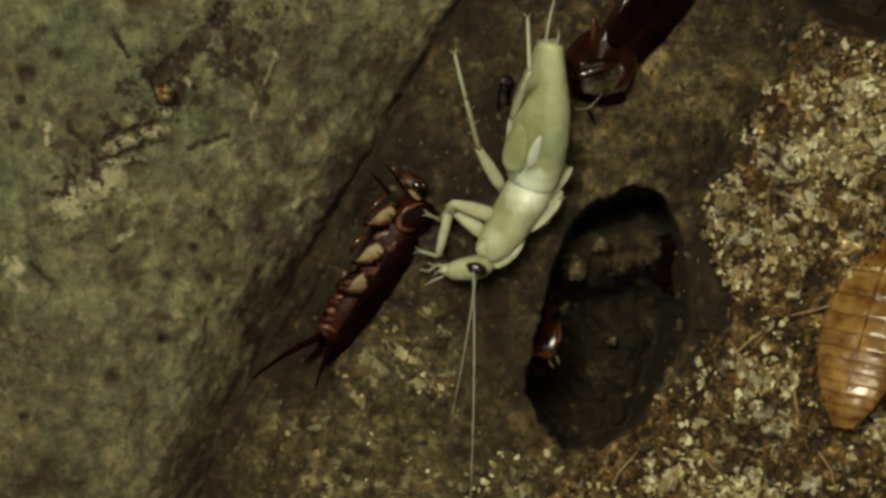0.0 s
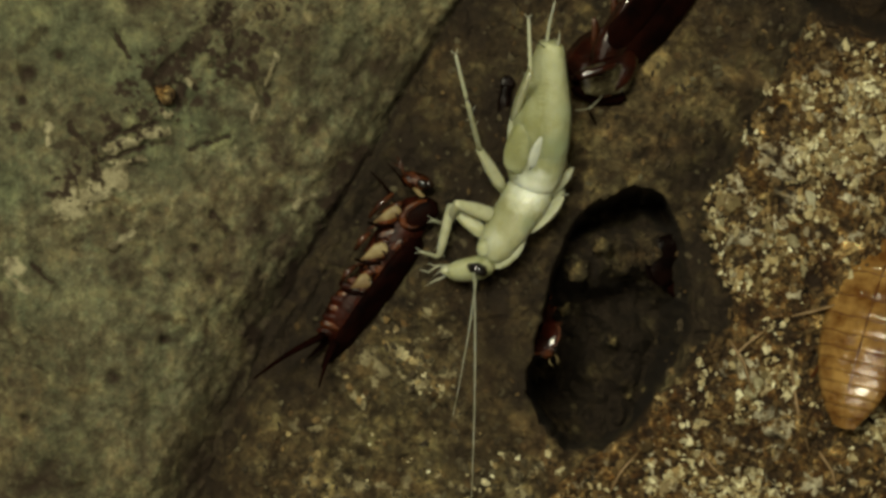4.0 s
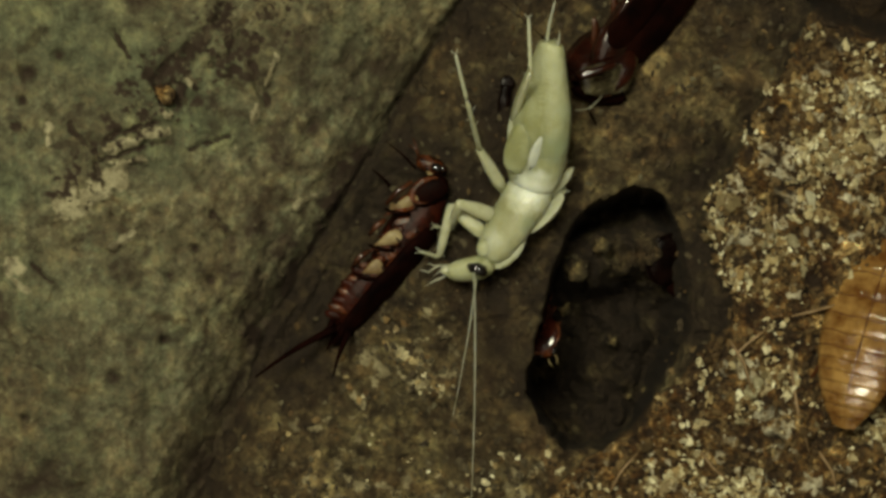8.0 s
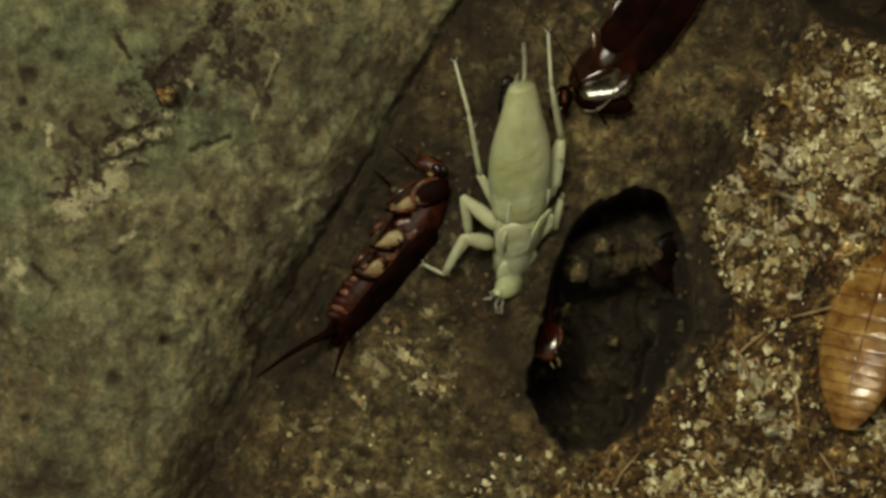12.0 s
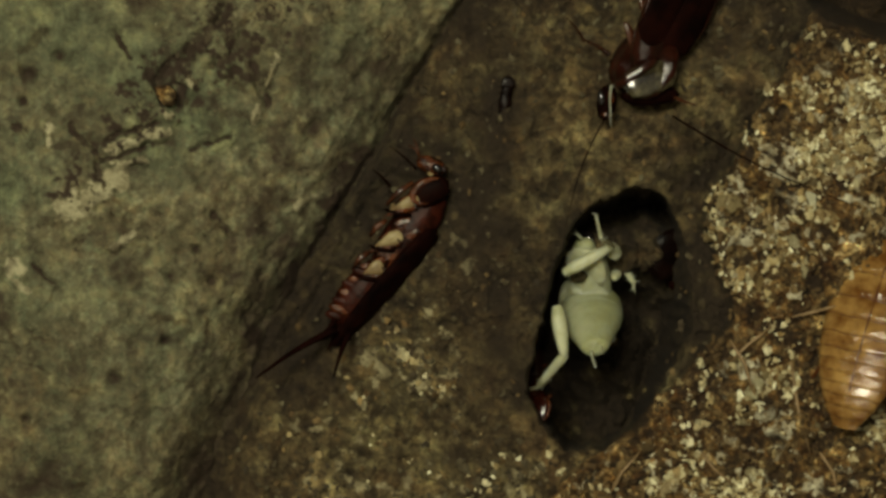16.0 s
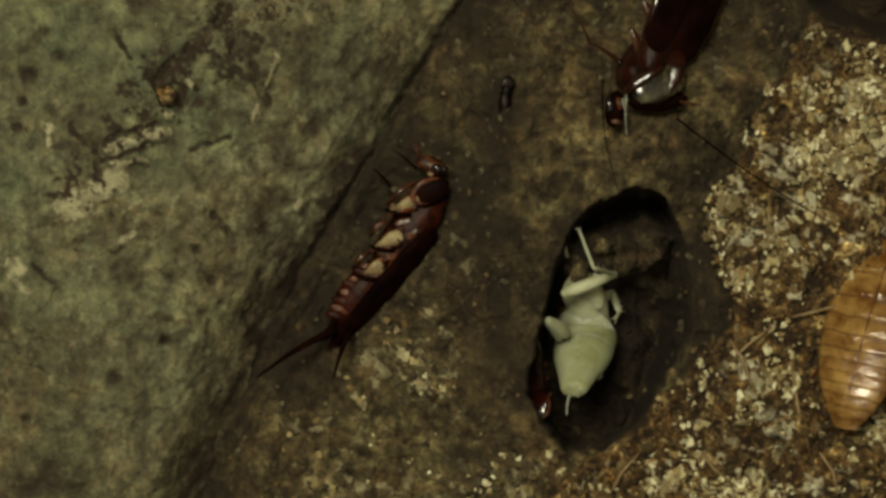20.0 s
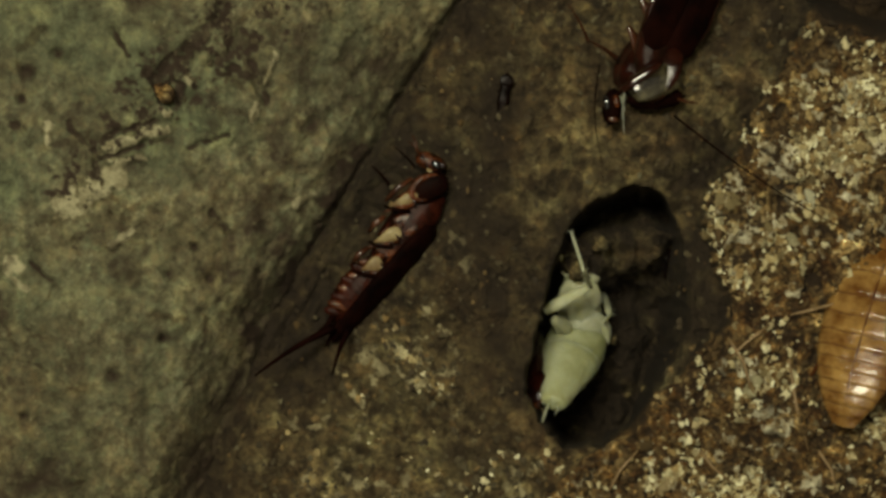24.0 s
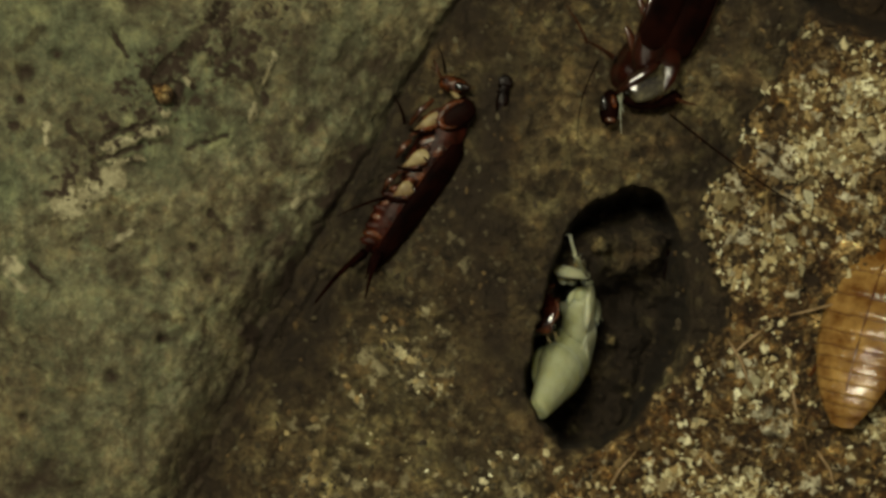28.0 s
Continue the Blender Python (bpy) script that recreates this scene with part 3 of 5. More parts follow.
# time, waist x y h, tail x y near, neck x y near, mouth x y near
PALE_BODY = [
    (0, 941, 334, 6.5, 976, 78, 1, 858, 466, -1, 778, 488, 1),
    (11.2, 941, 334, 6.5, 976, 78, 1, 858, 466, -1, 778, 488, 1),
    (11.5, 926, 342, 6.5, 958, 66, 1, 866, 470, -1, 800, 468, 1),
    (11.8, 908, 360, 6.5, 970, 85, 1, 868, 480, -1, 835, 495, 1),
    (12.0, 918, 385, 6.5, 922, 150, 1, 900, 485, -1, 885, 518, 1),
    (12.25, 922, 385, 6.5, 895, 170, 1, 925, 468, -1, 930, 500, 1),
    (12.5, 925, 385, 6.5, 882, 190, 1, 945, 445, -1, 965, 485, 1),
    (13.0, 960, 400, 6.0, 925, 270, 1, 1000, 450, -1, 1040, 470, -1),
    (13.5, 1000, 420, 3.5, 980, 360, 1, 1040, 450, -1, 1060, 470, -1),
    (14.0, 1040, 430, 0.0, 1050, 440, 1, 1060, 450, -1, 1060, 440, -1),
    (14.5, 1064, 445, -4.0, 1078, 490, 1, 1064, 430, -1, 1064, 410, -1),
    (15.0, 1038, 500, -6.0, 1040, 560, 1, 1035, 405, -1, 1040, 400, -1),
    (15.5, 1040, 545, -6.0, 1052, 620, 1, 1036, 440, 1, 1036, 454, -1),
    (16.0, 1044, 535, -6.0, 1052, 615, 1, 1040, 440, 1, 1040, 454, -1),
    (17.0, 1048, 540, -6.0, 1055, 630, 1, 1046, 448, 1, 1046, 462, -1),
    (18.0, 1036, 562, -6.0, 1040, 660, 1, 1036, 468, 1, 1036, 482, -1),
    (19.0, 1040, 585, -6.0, 1014, 688, 1, 1032, 490, 1, 1032, 504, -1),
    (20.0, 1041, 585, -6.0, 1014, 690, 1, 1032, 488, 1, 1032, 502, -1),
    (21.0, 1039, 583, -6.0, 1013, 690, 1, 1028, 488, 1, 1028, 502, -1),
    (23.5, 1030, 590, -5.5, 984, 716, 1, 1026, 492, 1, 1026, 506, -1),
    (24.5, 1028, 592, -5.5, 976, 718, 1, 1024, 495, 1, 1024, 509, -1),
    (26.0, 1024, 590, -5.5, 960, 708, 1, 1024, 480, 1, 1024, 494, -1),
    (27.0, 1018, 605, -5.5, 948, 718, 1, 1028, 500, 1, 1028, 514, -1),
    (28.0, 1020, 612, -5.5, 956, 728, 1, 1036, 520, 1, 1036, 534, -1)]
# what the back of the body faces: x, y (into the wall is positive), z
PALE_BACK = [(0, 0.55, 0.8, -0.1), (11.2, 0.55, 0.8, -0.1), (11.8, 0.75, 0.2, 0.1), (12.0, 0.35, -0.8, 0.1), (12.5, 0.1, -1.0, 0.1), (14.0, 0.0, -0.6, 0.9), (14.5, -0.1, -0.3, 1.0), (16.0, -0.2, -0.9, 0.6), (21.0, -0.3, -1.0, 0.3), (24.5, 0.0, -1.0, 0.2), (26.0, 0.45, -0.85, 0.1), (27.0, 0.8, -0.55, 0.1), (28.0, 0.95, -0.35, 0.1)]
# legs, each: lengths of thigh, shin and foot in mm; rows of time, hip, knee, ankle and toe on the plan, with the hip's height and how each piece leans
PALE_LEGS = {
    "fore_left": ((5.6, 7.2, 3.0), [
        (0, 858, 415, 6, 797, 365, 777, 455, 742, 445, 1, -1, 1), (11.2, 858, 415, 6, 797, 365, 777, 455, 742, 445, 1, -1, 1),
        (11.5, 862, 425, 6, 815, 370, 815, 445, 770, 412, 1, -1, 1), (11.8, 865, 425, 6, 808, 390, 785, 462, 752, 452, 1, -1, 1),
        (12.0, 870, 430, 6, 820, 420, 785, 485, 745, 465, 1, -1, 1), (12.5, 885, 420, 6, 852, 400, 884, 485, 822, 515, 1, -1, 1),
        (14.5, 1010, 450, -6, 1000, 460, 1010, 520, 1000, 540, -1, -1, -1), (28, 1015, 500, -6, 1005, 470, 1010, 440, 1012, 420, -1, -1, -1)]),
    "mid_left": ((6.4, 8.0, 4.2), [
        (0, 880, 385, 6, 806, 362, 784, 393, 757, 380, 1, -1, 1), (11.5, 880, 385, 6, 815, 360, 800, 415, 770, 412, 1, -1, 1),
        (11.8, 872, 400, 6, 805, 385, 785, 455, 752, 450, 1, -1, 1), (12.0, 880, 400, 6, 820, 350, 830, 425, 790, 480, 1, -1, 1),
        (12.5, 890, 410, 6, 838, 348, 800, 440, 760, 425, 1, -1, 1), (14.0, 960, 440, 4, 960, 540, 900, 510, 850, 520, 1, -1, -1),
        (14.5, 1000, 490, 2, 1014, 578, 942, 520, 868, 525, 1, -1, -1), (15.0, 990, 530, 2, 992, 600, 955, 605, 915, 632, 1, -1, -1),
        (15.5, 990, 570, 1, 986, 650, 960, 612, 906, 600, 1, -1, -1), (16.0, 985, 545, 1, 1003, 668, 950, 685, 925, 690, 1, -1, -1),
        (17.0, 990, 545, 1, 974, 660, 985, 610, 1000, 600, 1, -1, -1), (18.0, 975, 560, 1, 990, 690, 970, 700, 960, 705, 1, -1, -1),
        (19.0, 1000, 590, -3, 970, 566, 990, 600, 1005, 610, 1, -1, -1), (21.0, 1000, 590, -3, 967, 566, 990, 600, 1005, 610, 1, -1, -1),
        (23.5, 1010, 590, -8, 985, 570, 995, 600, 1005, 610, 1, -1, -1), (26.0, 1005, 570, -8, 975, 548, 1000, 580, 1000, 620, -1, -1, -1), (28.0, 1020, 570, -9, 1000, 540, 1010, 580, 1000, 600, -1, -1, -1)]),
    "hind_left": ((7.2, 11.0, 6.5), [
        (0, 890, 335, 6, 849, 266, 826, 178, 806, 96, 1, 1, 1), (11.2, 890, 335, 6, 849, 266, 826, 178, 806, 96, 1, 1, 1),
        (11.5, 880, 350, 6, 838, 270, 820, 180, 806, 98, 1, 1, 1), (11.8, 865, 370, 6, 845, 285, 812, 250, 802, 120, 1, 1, 1),
        (12.0, 890, 375, 6, 848, 310, 828, 200, 800, 95, 1, 1, 1), (12.5, 890, 385, 6, 846, 306, 818, 165, 796, 58, 1, 1, 1),
        (13.5, 1000, 420, 4, 1000, 330, 920, 260, 890, 180, 1, 1, 1), (14.5, 1040, 402, 3, 1142, 342, 1032, 275, 1000, 192, 1, 1, -1), (15.0, 1020, 432, 2, 1080, 350, 1014, 265, 997, 195, 1, 1, -1),
        (15.25, 1010, 460, 1, 1100, 420, 1040, 310, 1005, 215, 1, 1, -1), (15.5, 1005, 482, 0, 1128, 462, 1090, 412, 1080, 325, 1, 1, -1), (16.0, 1000, 480, 0, 1095, 428, 1062, 420, 1053, 378, 1, 1, -1),
        (17.0, 1000, 480, 0, 1098, 452, 1052, 440, 1056, 380, 1, 1, -1), (18.0, 1005, 505, 0, 1092, 462, 1055, 460, 1045, 398, 1, 1, -1),
        (19.0, 1000, 518, 0, 1092, 484, 1050, 474, 1024, 406, 1, 1, -1), (21.0, 995, 518, 0, 1090, 482, 1048, 472, 1022, 404, 1, 1, -1),
        (23.5, 970, 550, 0, 1048, 508, 1035, 480, 1013, 412, 1, 1, -1), (24.5, 970, 550, 0, 1045, 510, 1034, 480, 1013, 414, 1, 1, -1), (26.0, 980, 510, -2, 1052, 468, 1030, 450, 1015, 414, 1, 1, -1), (28.0, 990, 480, -2, 1042, 490, 1022, 455, 1012, 418, 1, 1, -1)]),
    "hind_right": ((7.2, 11.0, 6.5), [
        (0, 918, 312, 8.5, 908, 214, 939, 128, 935, 20, 1, 1, -1), (11.2, 918, 312, 8.5, 908, 214, 939, 128, 935, 20, 1, 1, -1), (11.5, 900, 310, 8, 890, 212, 935, 90, 936, -5, 1, 1, -1), (11.8, 900, 320, 6, 905, 190, 922, 120, 930, 0, -1, 1, 1),
        (12.0, 970, 340, 5, 992, 245, 974, 150, 967, 30, 1, 1, 1), (12.5, 978, 340, 5, 992, 245, 972, 100, 968, -5, 1, 1, 1),
        (13.5, 1040, 400, 4, 1070, 350, 1080, 200, 1090, 100, 1, 1, 1), (14.5, 1080, 388, 3, 1150, 402, 1170, 280, 1196, 238, -1, 1, 1), (15.0, 1036, 430, 1, 1130, 382, 1172, 285, 1196, 245, 1, 1, 1),
        (15.25, 1080, 450, -2, 1115, 400, 1110, 350, 1120, 290, -1, -1, -1), (15.5, 1085, 455, -2, 1082, 440, 1082, 380, 1090, 305, -1, -1, -1), (16.0, 1085, 450, -3, 1080, 430, 1078, 385, 1078, 318, -1, -1, -1),
        (17.0, 1095, 470, -3, 1100, 460, 1098, 410, 1100, 350, -1, -1, -1), (18.0, 1060, 490, -5, 1070, 470, 1065, 430, 1060, 420, -1, -1, -1), (28.0, 1040, 500, -6, 1045, 480, 1035, 460, 1020, 430, -1, -1, -1)]),
    "mid_right": ((5.4, 6.0, 3.0), [
        (0, 935, 375, 5, 962, 402, 985, 358, 996, 350, -1, 1, 1), (11.5, 930, 375, 5, 960, 392, 990, 345, 1002, 335, -1, 1, 1), (11.8, 935, 370, 5, 965, 392, 985, 335, 995, 322, -1, 1, 1),
        (12.0, 950, 395, 5, 978, 408, 992, 350, 996, 345, -1, 1, 1), (12.5, 970, 380, 5, 1002, 375, 1003, 320, 1003, 318, -1, 1, 1), (14.5, 1120, 450, 1, 1150, 440, 1158, 480, 1160, 490, -1, 1, 1),
        (15.0, 1090, 490, 0, 1120, 478, 1128, 500, 1130, 515, -1, 1, 1), (15.5, 1090, 540, 0, 1118, 550, 1132, 500, 1134, 498, -1, 1, 1), (16.0, 1085, 490, -7, 1100, 465, 1120, 500, 1120, 512, -1, 1, 1), (17.0, 1080, 490, -8, 1098, 475, 1115, 500, 1120, 515, -1, 1, 1),
        (18.0, 1065, 520, -9, 1082, 500, 1100, 535, 1100, 548, -1, 1, 1), (21.0, 1062, 530, -9, 1082, 525, 1092, 560, 1080, 572, -1, 1, 1), (24.5, 1052, 540, -9, 1068, 525, 1078, 560, 1065, 575, -1, 1, 1), (28.0, 1046, 540, -9, 1058, 535, 1060, 565, 1060, 570, -1, 1, 1)]),
    "fore_right": ((5.6, 6.0, 3.0), [
        (0, 940, 330, 4, 985, 330, 1000, 294, 1002, 292, -1, 1, 1), (11.5, 945, 340, 4, 990, 320, 1000, 275, 1002, 270, -1, 1, 1), (11.8, 935, 350, 4, 980, 310, 1000, 268, 1002, 265, -1, 1, 1), (12.0, 950, 360, 4, 985, 330, 990, 285, 992, 282, -1, 1, 1),
        (12.5, 965, 360, 4, 985, 330, 992, 280, 996, 250, -1, 1, 1), (14.5, 1060, 430, -6, 1070, 440, 1080, 430, 1080, 420, -1, -1, -1), (16.0, 1040, 450, -4, 1035, 430, 1040, 432, 1018, 412, -1, 1, 1), (17.0, 1050, 455, -4, 1045, 445, 1048, 440, 1026, 404, -1, 1, 1), (19.0, 1020, 490, -5, 1020, 480, 1005, 455, 1002, 440, -1, 1, 1), (24.5, 1005, 490, -5, 1000, 470, 995, 460, 990, 450, -1, 1, 1), (28.0, 1000, 500, -6, 995, 480, 990, 465, 988, 455, -1, 1, 1)])}
ABDOMEN, THORAX, HEAD = 19.8, 10.8, 5.6


def blob(c, axis, normal, half, wide, thick, power=0.5, n=14):
    """A rounded leaf or pebble about c (mm), drawn out along axis and flat towards normal."""
    bm = oval(-half, half, wide, thick, 9, n, power=power)
    c = Vector(c) * 1e-3
    bm.transform(facing(c, c + Vector(axis), normal))
    return bm


def pale_cockroach():
    root = empty("cockroach", Matrix.Translation(at(908, 335, 6.5)), "freshly moulted milky-white cockroach with one black eye, clinging to the rock", "cockroach", "cockroaches on the wall")
    # abdomen in two sleeves along +Y, the rear one slides into the front one
    def outline(y):
        return float(np.interp(y, [0, 2, 4.5, 6.3, 7.6, 9, 10.5, 12, 14, 16, 17.6, 18.8, 19.6, 19.8], [3.3, 3.85, 4.2, 4.32, 4.36, 4.33, 4.2, 3.92, 3.35, 2.75, 2.35, 2.05, 1.85, 1.5]))

    def sleeve(y0, y1, shift, slim):
        st = [(y0 - shift - 0.5, 0, 0)]
        for i in range(49):
            y = y0 + (y1 - y0) * i / 48
            w = sum(outline(y + k) for k in (-0.5, -0.25, 0, 0.25, 0.5)) / 5 * (1 - 0.008 * (1 - (y / 2.1) % 1.0) ** 5) - slim(y)
            st.append((y - shift, w, w * 0.72))
        return loft(st + [(y1 - shift + 0.3, 0.7, 0.5), (y1 - shift + 0.4, 0, 0)], 32)
    abdomen = part("abdomen", sleeve(0, 6.5, 0, lambda y: 0.9 * max(0, (y - 5.8) / 0.7) ** 2 + 0.8 * max(0, (1.6 - y) / 1.6) ** 2), M_BELLY, root)
    side, open_to = Vector((-0.82, 0, 0.57)), Vector((-0.57, 0, -0.82))
    under = lambda a, y, d: tuple(side * a + open_to * d + Vector((0, y, 0)))
    part("hip", blob(under(-2.0, 6.4, 1.9), side * 0.22 + Vector((0, 1, 0)), open_to - side * 0.4, 4.1, 2.1, 0.95, 0.45, 18), M_WHITE, abdomen)
    part("belly_flap", blob(under(0.2, 6.7, 3.28), side * 0.28 + Vector((0, 1, 0)), open_to + side * 0.25, 2.8, 0.95, 0.3, 0.7), M_PAD, abdomen, "milky white flap under the belly")
    # the rear sleeve runs from the tail (y = 0) forward (negative y)
    rear = part("abdomen_tip", sleeve(3.0, 19.8, 19.8, lambda y: 2.0 * max(0, (6.2 - y) / 3.2) ** 2), M_BELLY_REAR, root)
    part("cercus", rod(bend((-0.7, -0.6, 0), (-0.8, 2.0, 0.2), (-0.2, 0, 0), 5), [0.2, 0.18, 0.15, 0.12, 0.08, 0.03], 8), M_WHITE_LEG, rear)
    part("cercus", rod(bend((0.5, -0.6, -0.3), (0.2, 5.6, -0.2), (0.15, 0, 0), 6), [0.22, 0.21, 0.2, 0.18, 0.16, 0.13, 0.08], 8), M_WHITE_LEG, rear)
    part("tail_plate", oval(-2.4, 0.5, 1.1, 0.4, z=0.6), M_WHITE, rear)
    thorax = part("thorax", loft([(-3.2, 0, 0), (-2.8, 1.2, 1.0), (-2.0, 2.2, 1.65), (-0.8, 2.95, 2.15), (0.6, 3.28, 2.42), (2.2, 3.3, 2.5), (3.3, 3.1, 2.4), (4.2, 3.08, 2.38), (6.2, 3.0, 2.3), (7.2, 2.8, 2.2), (9.0, 2.5, 1.95), (10.2, 1.85, 1.5), (11.0, 1.0, 0.8), (11.2, 0, 0)], 28), M_CHEST, root)
    part("pronotum", loft([(5.6, 0, 0, 0, 1.3), (5.8, 2.6, 0.6, 0, 1.3), (7.0, 3.0, 0.8, 0, 1.2), (8.4, 3.05, 0.9, 0, 1.1), (10.0, 2.6, 0.8, 0, 0.9), (11.0, 1.9, 0.55, 0, 0.75), (11.4, 1.1, 0.3, 0, 0.7), (11.5, 0, 0, 0, 0.7)], 28), M_WHITE_LEG, thorax)
    for s in (-1, 1):
        part("wing_pad", blob((s * 2.7, 2.0, 1.4), (s * 0.3, -0.95, 0.2), (s * 0.55, 0, -0.84), 3.3, 1.25, 0.4, 0.75), M_WHITE_LEG, thorax, "milky white wing pad")
        part("wing_pad", blob((s * 2.5, -2.4, 0.9), (s * 0.16, -0.98, 0.08), (s * 0.55, 0, -0.84), 2.9, 0.8, 0.35, 0.75), M_WHITE_LEG, thorax, "milky white wing pad")
    for s in (-1, 1):
        part("back_pad", blob((s * 2.0, 1.6, 1.95), (s * 0.22, -1, 0), (s * 0.4, 0.1, 1), 3.9, 2.4, 0.35, 0.42, 18), M_WHITE_LEG, thorax, "soft white flap over the back")
    part("neck_skin", blob((-0.4, 9.7, -1.5), (0.3, 1, 0.2), (0.3, 0, -0.95), 1.3, 1.0, 0.6, 0.5), M_WHITE, thorax, "yellowish soft neck skin")
    head = part("head", loft([(-0.8, 0, 0, -0.5, 0.45), (-0.6, 0.8, 0.75, -0.5, 0.45), (0.1, 1.35, 1.2, -0.5, 0.45), (1.2, 1.7, 1.4, -0.5, 0.4), (2.6, 1.72, 1.4, -0.4, 0.3), (3.9, 1.55, 1.25, -0.25, 0.15), (4.9, 1.2, 0.95, -0.15, 0.05), (5.5, 0.55, 0.5, -0.1, 0), (5.7, 0, 0, -0.1, 0)], 20), M_WHITE, root)
    # one eye on each side of the brow
    part("eye", rod([(0.85, 2.6, 0.9), (0.66, 2.2, 1.35), (0.5, 1.7, 1.5), (0.1, 1.1, 1.85), (-0.5, 0.9, 1.95)], [0.36, 0.66, 0.78, 0.76, 0.5], 12), M_EYE, head, "glossy black compound eye")
    part("eye", rod([(-1.5, 2.6, 0.9), (-1.6, 2.0, 0.9), (-1.75, 1.4, 0.8), (-1.75, 0.8, 0.6)], [0.22, 0.42, 0.45, 0.3], 12), M_EYE, head, "glossy black compound eye")
    part("mouthparts", blob((0.3, 5.1, -0.2), (0.1, 1, 0), (0.6, 0, 0.7), 1.2, 0.7, 0.6), M_WHITE_LEG, head)
    for s in (-1, 1):
        part("palp", rod([(s * 0.5, 4.6, -0.4), (s * 1.1, 6.2, -0.7), (s * 0.9, 7.6, -0.3), (s * 1.5, 8.6, -0.6)], [0.15, 0.13, 0.11, 0.06], 6), M_WHITE_LEG, head)
        part("palp", rod([(s * 0.2, 4.9, -0.6), (s * 0.5, 6.4, -1.3), (s * 1.3, 7.4, -1.5)], [0.13, 0.1, 0.05], 6), M_WHITE_LEG, head)
    feelers = [part("antenna", rod(bend((0, 0, 0), (0, 30.5, 0), (s * 0.25, 0, 0), 14), [0.15 - 0.008 * i for i in range(15)], 6), M_WHITE_LEG, root) for s in (-1, 1)]
    limbs = {}
    for leg, (lens, rows) in PALE_LEGS.items():
        a, b, c = lens
        hind, stout = (1.3, 0.95) if leg == "hind_right" else (0.92, 0.74) if leg == "hind_left" else (0.85, 1.2) if leg in ("mid_right", "fore_right") else (1.1, 1.42)
        thigh = part("thigh", loft([(-0.5, 0, 0), (-0.3, 0.6 * hind, 0.5 * hind), (a * 0.2, 0.95 * hind, 0.72 * hind), (a * 0.55, 0.9 * hind, 0.68 * hind), (a * 0.9, 0.6 * hind, 0.5 * hind), (a + 0.25, 0.45, 0.4), (a + 0.5, 0, 0)], 14), M_WHITE_LEG, root)
        bm = loft([(-0.35, 0, 0), (-0.2, 0.4 * stout, 0.4), (b * 0.15, 0.48 * stout, 0.44 * stout), (b * 0.6, 0.44 * stout, 0.4 * stout), (b * 0.95, 0.34 * stout, 0.34), (b + 0.2, 0, 0)], 12)
        for i in range(5):
            y = b * (0.35 + 0.14 * i)
            s = 1 if i % 2 else -1
            rod([(s * 0.3, y, 0), (s * 0.85, y + 0.75, 0.1)], [0.09, 0.02], 5, bm)
        shin = part("shin", bm, M_WHITE_LEG, root)
        fs = [(-0.1, 0, 0)]
        for i in range(5):
            fs += [(c * i / 5, 0.22, 0.22), (c * (i + 0.8) / 5, 0.28 - 0.02 * i, 0.26 - 0.02 * i)]
        bm = loft(fs + [(c, 0, 0)], 8)
        for s in (-1, 1):
            rod([(0, c - 0.1, 0), (s * 0.35, c + 0.35, -0.1), (s * 0.4, c + 0.5, -0.35)], [0.1, 0.07, 0.02], 5, bm)
        foot = part("foot", bm, M_WHITE_LEG, root)
        limbs[leg] = (thigh, shin, foot, lens, rows)
    return root, abdomen, rear, thorax, head, feelers, limbs


PALE = pale_cockroach()
# antennae: time, far ends on the plan, lean
PALE_FEELERS = [(0, 834, 890, 1, 802, 735, 1), (11.2, 834, 890, 1, 802, 735, 1), (11.5, 925, 600, 1, 790, 590, 1), (11.8, 880, 900, 1, 835, 640, -1), (12.0, 900, 640, -1, 910, 620, -1), (12.25, 1060, 650, 1, 1180, 470, 1), (12.5, 1075, 620, 1, 1150, 640, 1), (13.0, 1130, 560, 1, 1180, 500, 1), (14.0, 1100, 560, -1, 1100, 480, -1), (14.5, 1060, 430, -1, 1080, 440, -1), (28, 1010, 480, -1, 1030, 480, -1)]


# length of the abdomen, drawn out or pulled in, mm
PALE_LENGTH = [(0, 19.8), (11.8, 19.8), (12.5, 17.8), (14.5, 16.6), (16, 15.6), (21, 15.6), (28, 15.6)]
# how far it has gone into the hole, mm
PALE_SUNK = [(0, 0), (13.5, 0), (14.5, 3), (15.5, 7), (17, 11.5), (28, 13.0)]


